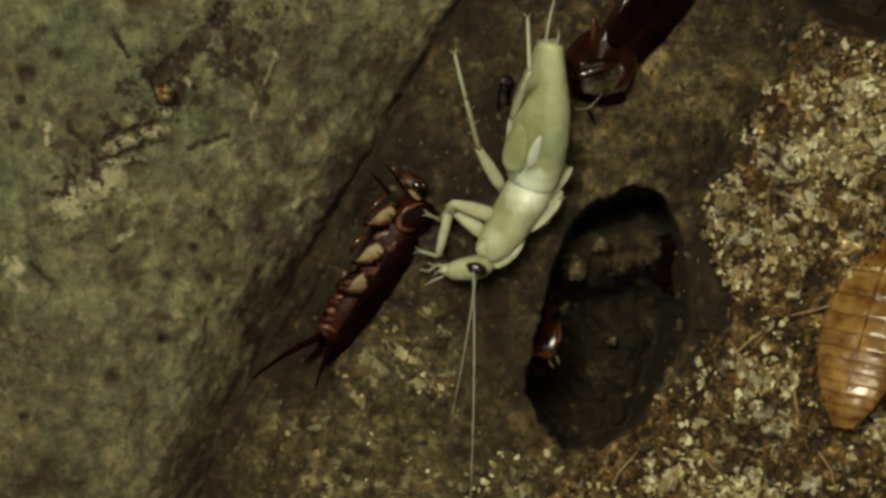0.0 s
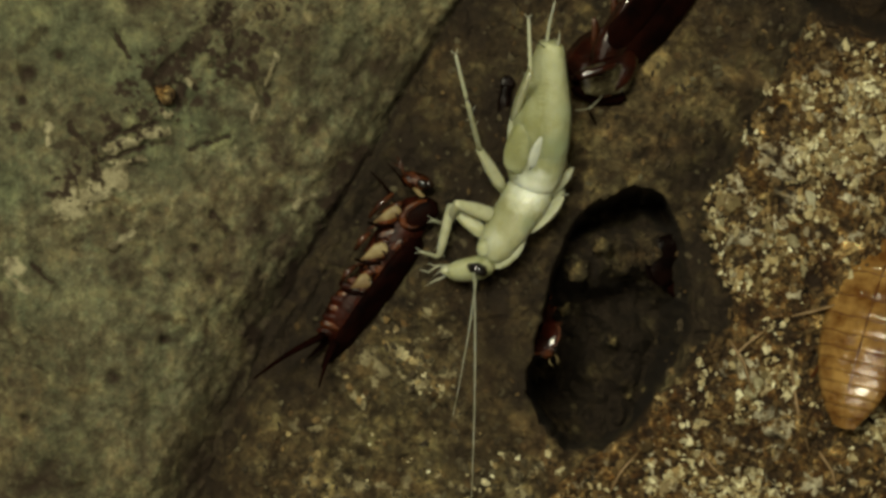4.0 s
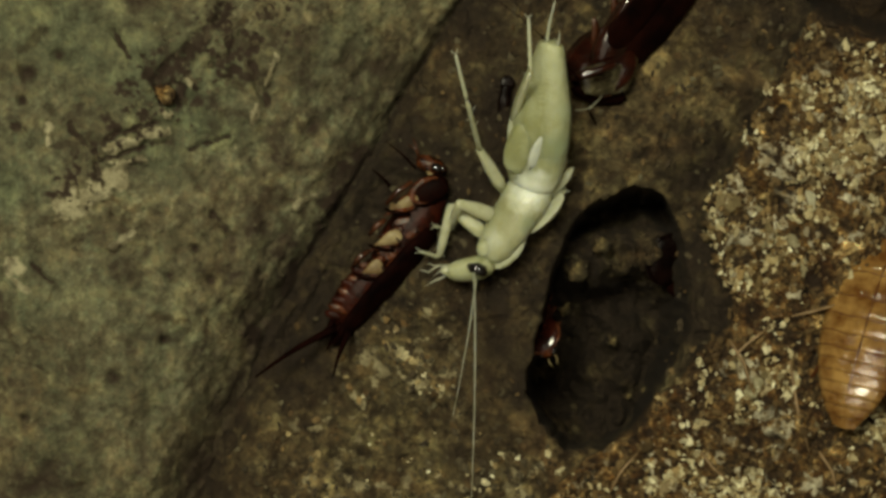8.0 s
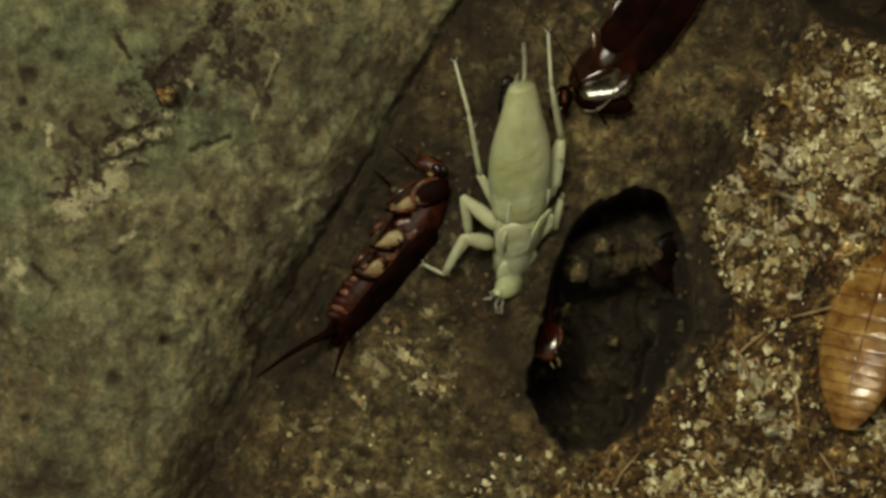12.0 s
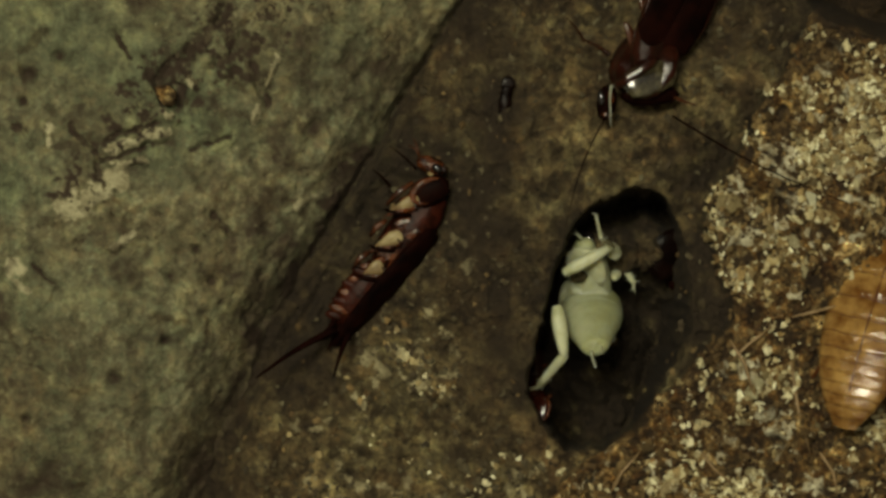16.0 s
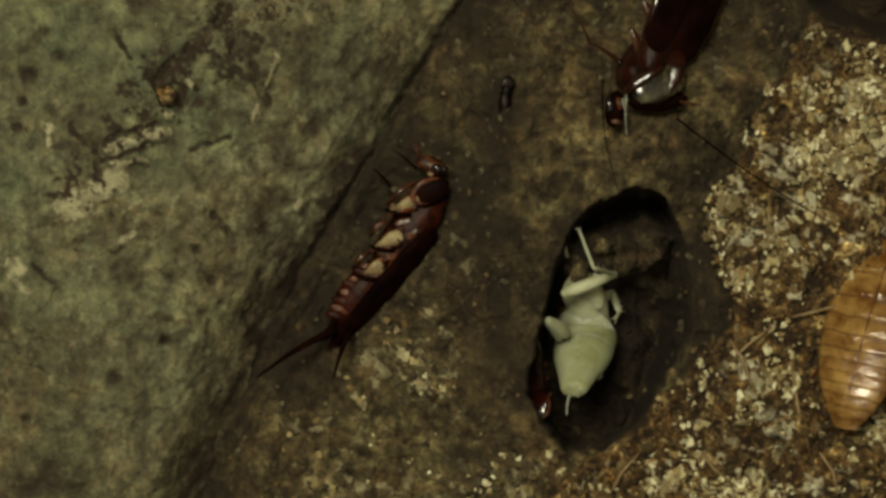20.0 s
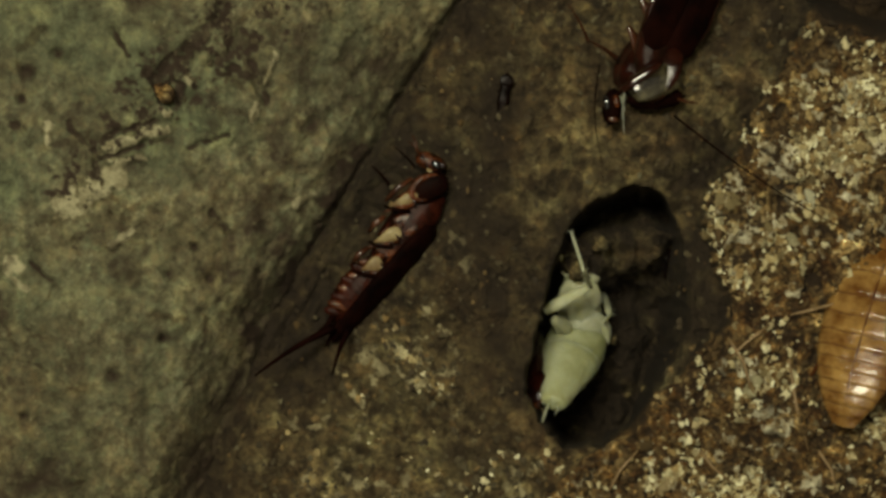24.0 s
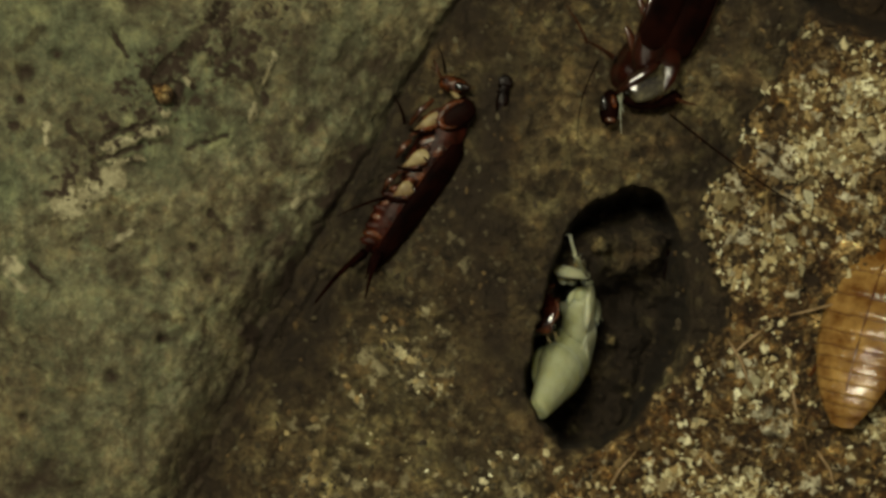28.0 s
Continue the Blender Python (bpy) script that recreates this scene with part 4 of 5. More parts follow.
def move_pale():
    root, abdomen, rear, thorax, head, feelers, limbs = PALE
    home, tracks = [], {}
    for t in PALE_TIMES:
        wx, wy, wh, tx, ty, tn, nx, ny, nn, mx, my, mn = between(PALE_BODY, t)
        back = Vector(between(PALE_BACK, t)).normalized()
        sunk = between(PALE_SUNK, t)[0]
        w = at(wx, wy, wh - sunk)
        tail = reach(w, tx, ty, between(PALE_LENGTH, t)[0], 1 if tn > 0 else -1)
        neck = reach(w, nx, ny, THORAX, 1 if nn > 0 else -1)
        mouth = reach(neck, mx, my, HEAD, 1 if mn > 0 else -1)
        inv = Matrix.Translation(-w)
        home.append((t, Matrix.Translation(w)))

        def put(ob, a, b, up):
            tracks.setdefault(ob, []).append((t, inv @ facing(a, b, up)))
        put(abdomen, w, tail, back)
        put(rear, tail, tail + (tail - w), back)
        put(thorax, w, neck, back)
        face = Vector(between([(0, 0.05, -0.75, -0.65), (11.2, 0.05, -0.75, -0.65), (12, 0.2, -1, 0), (14, 0, -0.5, 1), (28, -0.5, -1, 0.2)], t)).normalized()
        put(head, neck, mouth, face)
        ax, ay, an, bx, by, bn = between(PALE_FEELERS, t)
        brow = neck.lerp(mouth, 0.3) + face * 0.0016
        side = (mouth - neck).normalized().cross(face) * 0.0007
        for ob, sgn, x, y, n in ((feelers[0], 1, ax, ay, an), (feelers[1], -1, bx, by, bn)):
            base = brow + sgn * side
            put(ob, base, reach(base, x, y, 30.5, 1 if n > 0 else -1), face)
        for leg, (thigh, shin, foot, (la, lb, lc), rows) in limbs.items():
            hx, hy, hh, kx, ky, ax, ay, ox, oy, n1, n2, n3 = between(rows, t)
            hip = at(hx, hy, hh - sunk * 0.5)
            knee = reach(hip, kx, ky, la, 1 if n1 > 0 else -1)
            ankle = reach(knee, ax, ay, lb, 1 if n2 > 0 else -1)
            toe = reach(ankle, ox, oy, lc, 1 if n3 > 0 else -1)
            put(thigh, hip, knee, (0.1, -1, 0.1)), put(shin, knee, ankle, (0.1, -1, 0.1)), put(foot, ankle, toe, (0.1, -1, 0.1))
    walk(root, home)
    for ob, rows in tracks.items():
        walk(ob, rows)


# ---- brown cockroaches, built along +Y towards the head with the back at +Z ----


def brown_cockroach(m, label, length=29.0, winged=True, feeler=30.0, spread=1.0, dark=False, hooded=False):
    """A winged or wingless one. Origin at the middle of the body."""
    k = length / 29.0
    # dark: near-black copies, for a dark nymph and for painted hole shade.
    shell = M_DARK_AND_SHADED if dark else M_RED
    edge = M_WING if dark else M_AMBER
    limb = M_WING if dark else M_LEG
    root = empty("cockroach", m, label, "cockroach", "cockroaches on the wall")
    v = lambda *p: tuple(c * k for c in p)
    st = [(-13.5 * k, 0, 0)]
    for i in range(29):
        u = i / 28
        w = np.interp(u, [0, 0.2, 0.6, 1], [1.2, 3.4, 4.4, 3.6])
        hg = np.interp(u, [0, 0.2, 0.6, 1], [0.6, 1.5, 2.1, 2.0])
        seg = (u * 8) % 1.0
        r = 1 - 0.07 * (1 - seg) ** 5
        st.append(((-13.4 + 14.4 * u) * k, w * r * k, hg * r * k))
    st.append((1.6 * k, 0, 0))
    abdomen = part("abdomen", loft(st, 22), shell, root)
    for i in range(7):
        y = -11.6 + i * 1.85
        u = (y + 13.4) / 14.4
        w = float(np.interp(u, [0, 0.2, 0.6, 1], [1.2, 3.4, 4.4, 3.6]))
        part("belly_ring", loft([((y - 0.75) * k, 0, 0, 0, -0.9 * k), ((y - 0.6) * k, w * 0.72 * k, 0.9 * k, 0, -0.9 * k), ((y + 0.2) * k, w * 0.82 * k, 1.25 * k, 0, -0.95 * k), ((y + 0.75) * k, w * 0.78 * k, 1.1 * k, 0, -0.85 * k), ((y + 0.8) * k, 0, 0, 0, -0.8 * k)], 16), shell, abdomen)
    for s in (-1, 1):
        part("cercus", rod([v(s * 1.3, -13.0, 0), v(s * 2.2, -15.0, 0.2), v(s * 3.0, -17.5, 0.1), v(s * 3.3, -19.2, 0)], [0.4 * k, 0.42 * k, 0.28 * k, 0.06 * k], 8), limb, root)
    thorax = part("thorax", loft([v(-1.5, 0, 0), v(-1.0, 2.8, 1.7), v(1.5, 3.9, 2.1), v(4.5, 3.6, 2.0), v(8.0, 2.9, 1.8), v(10.0, 1.7, 1.2), v(10.6, 0, 0)], 20), shell, root)
    if not hooded:
        part("pronotum", loft([(5.2 * k, 0, 0, 0, 1.9 * k), (5.35 * k, 3.6 * k, 0.5 * k, 0, 1.7 * k), (7.2 * k, 4.4 * k, 0.65 * k, 0, 1.6 * k), (9.6 * k, 4.0 * k, 0.6 * k, 0, 1.5 * k), (11.6 * k, 2.7 * k, 0.6 * k, 0, 1.2 * k), (12.4 * k, 1.2 * k, 0.3 * k, 0, 0.95 * k), (12.6 * k, 0, 0, 0, 0.9 * k)], 24), shell if dark else M_RUBY, root, "glossy red-brown neck shield")
        part("shield_rim", rod([v(4.45 * math.cos(a), 8.6 + 3.95 * math.sin(a), 1.5 - 0.45 * max(0, math.sin(a))) for a in np.linspace(-0.6, math.pi + 0.6, 17)], [0.32 * k] * 17, 8), shell if dark else M_RED if winged else edge, root, "glossy rim of the neck shield")
    if winged:
        for s in (-1, 1):
            part("wing", loft([(-16.5 * k, 0, 0, s * 0.7 * k, 1.2 * k), (-16.2 * k, 0.9 * k, 0.25 * k, s * 0.8 * k, 1.2 * k), (-13 * k, 2.2 * k, 0.5 * k, s * 1.7 * k, 1.6 * k), (-5 * k, 2.6 * k, 0.7 * k, s * 2.1 * k, 2.1 * k), (1 * k, 2.7 * k, 0.75 * k, s * 2.2 * k, 2.0 * k), (5.2 * k, 2.5 * k, 0.6 * k, s * 2.0 * k, 1.6 * k), (6.6 * k, 1.6 * k, 0.4 * k, s * 1.4 * k, 1.4 * k), (7.0 * k, 0, 0, s * 1.2 * k, 1.4 * k)], 16), M_WING, root)
            if not dark:
                part("wing_edge", rod([v(s * 0.9, -16.0, 1.2), v(s * 3.2, -13, 1.5), v(s * 4.5, -5, 1.9), v(s * 4.8, 1, 1.8), v(s * 4.2, 5.2, 1.5)], [0.15 * k, 0.36 * k, 0.46 * k, 0.46 * k, 0.25 * k], 12), M_GLOSS if hooded else M_RED, root, "glossy raised wing edge")
    if not hooded:
        head = part("head", loft([(9.6 * k, 0, 0, 0, -0.9 * k), (9.8 * k, 1.2 * k, 1.2 * k, 0, -0.9 * k), (11.0 * k, 2.0 * k, 1.6 * k, 0, -0.7 * k), (12.3 * k, 1.7 * k, 1.3 * k, 0, -0.5 * k), (13.0 * k, 0.9 * k, 0.7 * k, 0, -0.4 * k), (13.2 * k, 0, 0, 0, -0.4 * k)], 16), edge, root)
        for s in (-1, 1):
            part("eye", oval(10.9 * k, 12.7 * k, 0.55 * k, 0.8 * k, 7, 12, s * 1.55 * k, -0.5 * k), M_EYE, head, "glossy black eye")
            part("palp", rod([v(s * 0.5, 11.5, -2.0), v(s * 1.0, 12.8, -2.8), v(s * 0.7, 14.0, -3.0)], [0.16 * k, 0.15 * k, 0.1 * k], 6), M_WING if dark else M_CREAM, head)
            if feeler:
                part("antenna", rod(bend(v(s * 0.9, 12.6, -0.1), v(s * 9.0, 12.6 + feeler * 0.8, 0.5), v(s * 3.0, 2.0, 0.6), 12), [0.16 * k - 0.009 * i for i in range(13)], 6), M_THREAD, root)
    for s in (-1, 1):
        for j, (y0, reach_y, out) in enumerate(((7.4, 4.5, 4.2), (3.2, -0.5, 5.0), (-0.4, -5.0, 5.0))):
            coxa = part("leg", loft([(0, 0, 0), (0.2 * k, 1.3 * k, 0.3 * k), (1.2 * k, 1.35 * k, 0.45 * k), (2.8 * k, 0.8 * k, 0.4 * k), (4.4 * k, 0.35 * k, 0.3 * k), (4.7 * k, 0, 0)], 12), limb, root)
            coxa.matrix_local = facing(Vector(v(s * 0.4, y0, -1.9)) * 1e-3, Vector(v(s * 3.6, y0 - 2.0, -2.0)) * 1e-3, (s * 0.3, 0.2, -1))
            inv = coxa.matrix_local.inverted()
            hip, knee = Vector(v(s * 3.4, y0 - 2.0, -2.1)), Vector(v(s * (out + 0.6), y0 + reach_y * 0.5, -2.5))
            ankle, toe = Vector(v(s * (out + 2.2), y0 + reach_y * 1.3 - 1.0, -3.2)), Vector(v(s * (out + 3.2), y0 + reach_y * 1.9 - 1.0, -3.6))
            if spread != 1.0:
                knee.x *= spread
                ankle.x *= spread
                toe.x *= spread
            for nm, pts, rr in (("thigh", (hip, hip.lerp(knee, 0.4), knee), (0.55, 0.75, 0.4)), ("shin", (knee, knee.lerp(ankle, 0.5), ankle), (0.36, 0.34, 0.26)), ("foot", (ankle, ankle.lerp(toe, 0.5), toe), (0.2, 0.18, 0.08))):
                bm = rod([inv @ (p * 1e-3) * 1e3 for p in pts], [r * k for r in rr], 8)
                if nm == "shin":
                    for i in range(5):
                        p = pts[0].lerp(pts[2], 0.25 + 0.16 * i)
                        q = p + Vector(((-1) ** i * 0.5, -0.7, 0.3)) * k
                        rod([inv @ (p * 1e-3) * 1e3, inv @ (q * 1e-3) * 1e3], [0.09 * k, 0.02 * k], 5, bm)
                part(nm, bm, limb, coxa)
    return root


def stretched(x0, y0, h0, x1, y1, h1, back):
    """The pose of a body whose tail is at the first plan point and head at the second."""
    a, b = at(x0, y0, h0), at(x1, y1, h1)
    m = facing(a, b, back)
    m.translation = a.lerp(b, 0.5)
    return m


# in the crevice, belly to the light: time, tail, head
CREVICE_ROWS = [(0, 568, 596, 1.5, 753, 300, 3.0), (3.5, 568, 596, 1.5, 755, 300, 3.0), (4.6, 571, 583, 1.5, 788, 284, 3.0), (5.5, 574, 573, 1.5, 806, 272, 3.0), (6.5, 575, 571, 1.5, 809, 271, 3.0), (20.4, 575, 571, 1.5, 809, 271, 3.0), (21.2, 578, 570, 1.5, 805, 270, 3.0),
                (22.5, 576, 571, 1.5, 808, 270, 3.0), (24.5, 574, 568, 1.5, 811, 267, 3.0), (25.2, 592, 568, 1.5, 794, 250, 3.0), (25.6, 606, 536, 1.5, 805, 220, 3.0), (26.0, 610, 516, 1.5, 811, 200, 3.0), (26.5, 614, 511, 1.5, 816, 195, 3.0), (27.0, 628, 486, 1.5, 823, 170, 3.0), (27.5, 642, 461, 1.5, 830, 145, 3.0), (28.0, 642, 445, 1.5, 845, 119, 3.0)]
CREVICE_BACK = (0.84, 0.48, -0.38)


def crevice_cockroach(m):
    """Lies on its side: u runs to the head, v to the back, n to the open side; all in mm."""
    root = empty("cockroach", m, "red-brown cockroach with cream leg bases, wedged in the rock crevice", "cockroach", "cockroaches on the wall")
    q = lambda u, v, n: Vector((-0.466 * v - 0.887 * n, u, 0.887 * v - 0.466 * n))
    out = q(0, 0, 1)

    def piece(name, u, v, n, du, dv, half, wide, thick, material, owner, label="", power=0.5):
        return part(name, blob(q(u, v, n), q(du, dv, 0), out, half, wide, thick, power), material, owner, label)

    def leaf(name, u, v, n, du, dv, half, wide, thick, material, owner, label=""):
        """Pointed at the near end of its axis, broad at the far end."""
        bm = loft([(-half, 0, 0), (-0.85 * half, 0.16 * wide, 0.5 * thick), (-0.3 * half, 0.55 * wide, thick), (0.35 * half, wide, thick), (0.8 * half, 0.9 * wide, 0.8 * thick), (half, 0.5 * wide, 0.4 * thick), (1.05 * half, 0, 0)], 14)
        c = q(u, v, n) * 1e-3
        bm.transform(facing(c, c + q(du, dv, 0), out))
        return part(name, bm, material, owner, label)
    thorax = piece("thorax", 2.0, 1.3, -1.0, 1, -0.03, 7.6, 3.0, 2.0, M_STRIPE, root)
    for u, v in ((2.6, 0.3), (-1.9, 0.9)):
        piece("side_plate", u, v, 0.7, 0.75, 0.6, 1.7, 0.9, 0.2, M_AMBER, thorax)
        piece("side_plate", u - 0.4, v + 1.5, 0.8, 0.9, 0.3, 1.3, 0.55, 0.2, M_AMBER, thorax)
    abdomen = piece("abdomen", -8.4, 1.0, -0.8, 1, 0.0, 5.6, 2.5, 1.7, M_STRIPE, root)
    for i in range(8):
        u = -12.6 + 1.15 * i
        w = 0.75 + 1.3 * math.sin(math.pi * (0.12 + 0.07 * i))
        piece("belly_ring", u + 0.12 * math.sin(5 * i), 0.25 + 0.25 * math.sin(3 * i), 0.52 - 0.04 * i, 0.35 + 0.1 * math.sin(4 * i), 1, w, 0.58, 0.28, M_AMBER if i % 2 else M_STRIPE, abdomen)
    over = q(0, 0.85, 0.5)
    for n, name in ((0.0, "wing"), (-1.6, "hind_wing")):
        part(name, loft([(-16.0, 0, 0), (-15.6, 0.6, 0.3), (-12, 2.0, 0.7), (-5, 2.6, 1.0), (0, 2.5, 1.0), (3.8, 1.7, 0.6), (4.8, 0, 0)], 16), M_WING, root).matrix_local = facing(q(0, 3.6, n) * 1e-3, q(14, 4.4, n) * 1e-3, over)
    part("wing_edge", rod([q(2.6, 2.5, 1.0), q(0.5, 2.7, 1.2), q(-2.0, 2.5, 1.1), q(-5.5, 2.3, 0.9)], [0.25, 0.5, 0.45, 0.2], 8), M_RED, root, "dark red raised wing edge")
    shield = piece("pronotum", 7.0, 2.3, 0.9, 0.92, 0.4, 2.9, 1.9, 0.8, M_SHIELD, root, "dark neck shield with amber ring", 0.42)
    ring = [q(7.0 + 2.35 * math.cos(a) * 0.92 - 1.4 * math.sin(a) * 0.4, 2.3 + 2.35 * math.cos(a) * 0.4 + 1.4 * math.sin(a) * 0.92, 1.35) for a in np.linspace(1.9, 5.6, 15)]
    part("shield_ring", rod(ring, [0.15 + 0.40 * math.sin(math.pi * i / 14) for i in range(15)], 8), M_AMBER, shield, "amber ring of the neck shield")
    head = piece("head", 10.5, -0.5, 0.3, 0.3, 0.95, 2.1, 1.15, 1.1, M_AMBER, root, "", 0.42)
    piece("eye", 10.7, 0.35, 1.25, 0.2, 1, 0.8, 0.55, 0.45, M_EYE, head, "glossy black eye")
    piece("brow", 11.1, 1.1, 0.9, 0.2, 1, 0.7, 0.5, 0.5, M_RED, head)
    piece("neck_skin", 9.4, 0.7, 0.7, -0.2, 1, 1.2, 0.35, 0.4, M_CREAM, head, "cream skin behind the head")
    for k in range(2):
        part("palp", rod([q(10.3, -2.2, 0.8), q(10.9 + 0.5 * k, -3.2 - 0.4 * k, 1.1), q(10.8 + k, -4.4, 0.9)], [0.16, 0.14, 0.06], 6), M_LEG, head)
    legs = ((4.6, -1.45, 1.75, 0.72, (7.6, -2.3), (3.2, -3.2)), (-0.4, -0.2, 1.7, 0.9, (1.6, -2.0), (-1.4, -2.4)), (-4.6, 0.55, 1.25, 0.95, (-3.0, -1.2), (-6.0, -1.6)))
    for u, v, half, wide, a, b in legs:
        base = leaf("leg_base", u, v, 1.5, 0.88, 0.48, half * 1.15, wide * 1.05, 0.2, M_CREAM, root, "cream coloured leg base")
        leaf("collar", u - 0.9, v + 0.1, 1.2, 0.85, 0.52, half * 1.35, wide * 0.9, 0.35, M_AMBER, base)
        leaf("upper_collar", u + 0.95, v - 0.2, 1.15, 0.85, 0.52, half * 1.1, wide * 0.6, 0.3, M_AMBER, base)
        # Dark rod that stands in for the shade of the gap between segments.
        part("groove", rod([q(u - 2.0, v - 1.5, 1.25), q(u - 1.5, v, 1.5), q(u - 0.5, v + 1.6, 1.35)], [0.18, 0.3, 0.2], 8), M_SHIELD, base, "dark groove behind the leg base")
        part("wet_edge", rod([q(u + 1.0, v + 0.6, 1.55), q(u + 0.9, v + 1.3, 1.75), q(u + 0.3, v + 1.8, 1.6)], [0.08, 0.2, 0.1], 8), M_GLOSS, base, "wet shining joint")
        part("thigh", rod([q(*a, 1.2), q((a[0] + b[0]) / 2, (a[1] + b[1]) / 2 - 0.25, 1.5), q(*b, 0.9)], [0.3, 0.42, 0.24], 10), M_LEG, base)
    for v, tip in ((0.6, 0.2), (1.8, 2.4)):
        part("cercus", rod([q(-12.8, v, 0), q(-14.6, v + 0.2, 0.2), q(-17.0, tip, 0)], [0.45, 0.36, 0.08], 8), M_WING, root)
    return root, [(head, q(0.3, -1.3, 0) * 1e-3), (shield, q(1.0, -2.2, 0) * 1e-3)]


CREVICE, CREVICE_NOD = crevice_cockroach(stretched(*CREVICE_ROWS[0][1:], CREVICE_BACK))

# above, glossy adult that comes down the wall
TOP_ROWS = [(0, 1250, -125, 3.0, 1022, 165, 3.5, 0.75, -0.4, 0.35), (11.5, 1250, -125, 3.0, 1022, 165, 3.5, 0.75, -0.4, 0.35), (12.0, 1245, -115, 3.0, 1026, 180, 3.8, 0.5, -0.6, 0.3), (12.5, 1240, -105, 3.0, 1030, 192, 4.0, 0.4, -0.8, 0.3),
            (13.5, 1245, -115, 4.0, 1060, 190, 4.5, 0.5, -0.8, 0.3), (14.5, 1250, -135, 5.0, 1095, 190, 5.0, 0.5, -0.8, 0.3), (14.8, 1275, -145, 5.0, 1140, 185, 5.0, 0.5, -0.8, 0.3), (15.0, 1285, -135, 5.0, 1180, 205, 5.0, 0.5, -0.8, 0.3), (15.4, 1275, -145, 5.0, 1130, 185, 5.0, 0.5, -0.8, 0.3),
            (16.0, 1265, -155, 5.0, 1112, 168, 5.0, 0.6, -0.75, 0.3), (17.0, 1270, -150, 5.0, 1126, 180, 5.0, 0.6, -0.75, 0.3), (28.0, 1266, -150, 5.0, 1121, 180, 5.0, 0.6, -0.75, 0.3)]
TOP_REST = stretched(*TOP_ROWS[-1][1:7], TOP_ROWS[-1][7:])
TOP = brown_cockroach(TOP_REST, "glossy dark red-brown winged cockroach hanging head down", 28.0, feeler=0, spread=1.7, hooded=True)


def wet_head(root):
    """The wet neck shield with its ridge and pale patch, and the head bent under it."""
    inv = TOP_REST.inverted()
    p = lambda x, y, h: inv @ at(x, y, h) * 1e3
    to = lambda x0, y0, x1, y1, h0=0, h1=0: p(x1, y1, h1) - p(x0, y0, h0)
    way = lambda *d: inv.to_3x3() @ Vector(d)
    shield = part("pronotum", blob(p(1145, 124, 4.8), to(1172, 70, 1112, 176), way(-0.36, -0.88, 0.3), 4.7, 4.6, 1.2, 0.36, 24), M_RUBY, root, "glossy ruby-brown neck shield")
    part("pale_patch", blob(p(1158, 148, 6.7), to(1106, 166, 1202, 130), way(-0.20, -0.98, -0.01), 3.7, 2.1, 0.42, 0.25, 24), M_GLAZE, shield, "pale wet patch on the neck shield")
    part("ridge", rod([p(1094, 165, 6.3), p(1102, 160, 6.95), p(1120, 148, 7.2), p(1140, 135, 7.5), p(1160, 121, 7.75), p(1172, 112, 7.2)], [0.2, 0.5, 0.6, 0.6, 0.5, 0.2], 16), M_GLOSS, shield, "shining ridge of the neck shield")
    part("lip", blob(p(1158, 178, 4.6), to(1108, 180, 1206, 172), way(-0.1, -0.9, -0.4), 4.0, 1.4, 1.0), M_WING, shield)
    part("collar", rod([p(1132, 82, 5.4), p(1150, 96, 6.0), p(1176, 104, 6.0), p(1198, 118, 5.2)], [0.2, 0.34, 0.34, 0.2], 10), M_AMBER, shield, "amber rear rim of the neck shield")
    head = part("head", blob(p(1082, 192, 4.2), to(1086, 160, 1078, 226), way(-0.3, -0.95, 0.1), 2.5, 1.3, 1.2, 0.45, 18), M_WING, root)
    part("eye", blob(p(1072, 184, 5.4), to(1070, 172, 1074, 200), way(-0.4, -0.9, 0.1), 1.1, 0.5, 0.45), M_EYE, head, "glossy black eye")
    part("cheek", blob(p(1090, 182, 5.5), to(1088, 170, 1094, 196), way(-0.1, -0.98, 0.1), 0.9, 0.4, 0.3), M_AMBER, head)
    part("jaw", blob(p(1084, 214, 4.9), to(1076, 212, 1094, 216), way(-0.1, -0.98, -0.1), 0.8, 0.45, 0.4), M_LEG, head)


wet_head(TOP)

# two dark ones in the hole, the deeper with shade painted into its colour
DEEP_ROWS = [(0, 1332, 575, -22, 1134, 424, -11), (8.0, 1332, 575, -22, 1134, 422, -11), (15.0, 1332, 570, -22, 1136, 414, -11), (16.2, 1332, 570, -22, 1138, 410, -11), (17.0, 1345, 565, -24, 1172, 400, -15), (19.0, 1352, 600, -25, 1186, 440, -18), (28.0, 1352, 600, -25, 1188, 445, -18)]
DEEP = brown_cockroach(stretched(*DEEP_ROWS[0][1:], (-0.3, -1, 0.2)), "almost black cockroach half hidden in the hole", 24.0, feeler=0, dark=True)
EDGE_ROWS = [(0, 925, 470, -14, 972, 628, -5), (7.0, 925, 470, -14, 968, 622, -5), (11.5, 925, 470, -14, 970, 628, -5), (14.5, 925, 480, -14, 978, 628, -6), (16.0, 920, 590, -16, 945, 745, -9), (24.5, 925, 560, -16, 945, 700, -9), (26.0, 920, 470, -14, 952, 620, -5), (27.0, 920, 465, -14, 952, 612, -5), (28.0, 925, 430, -14, 970, 585, -5)]
EDGE = brown_cockroach(stretched(*EDGE_ROWS[0][1:], (-0.4, -1, 0.2)), "dark red-brown cockroach peering out at the rim of the hole", 18.0, winged=False, feeler=0)

# small dark nymph on the rock
brown_cockroach(stretched(889, 200, 0.6, 899, 138, 1.4, (0.1, -1, 0)), "small dark brown cockroach nymph on bare rock", 6.0, winged=False, feeler=5.0, dark=True)


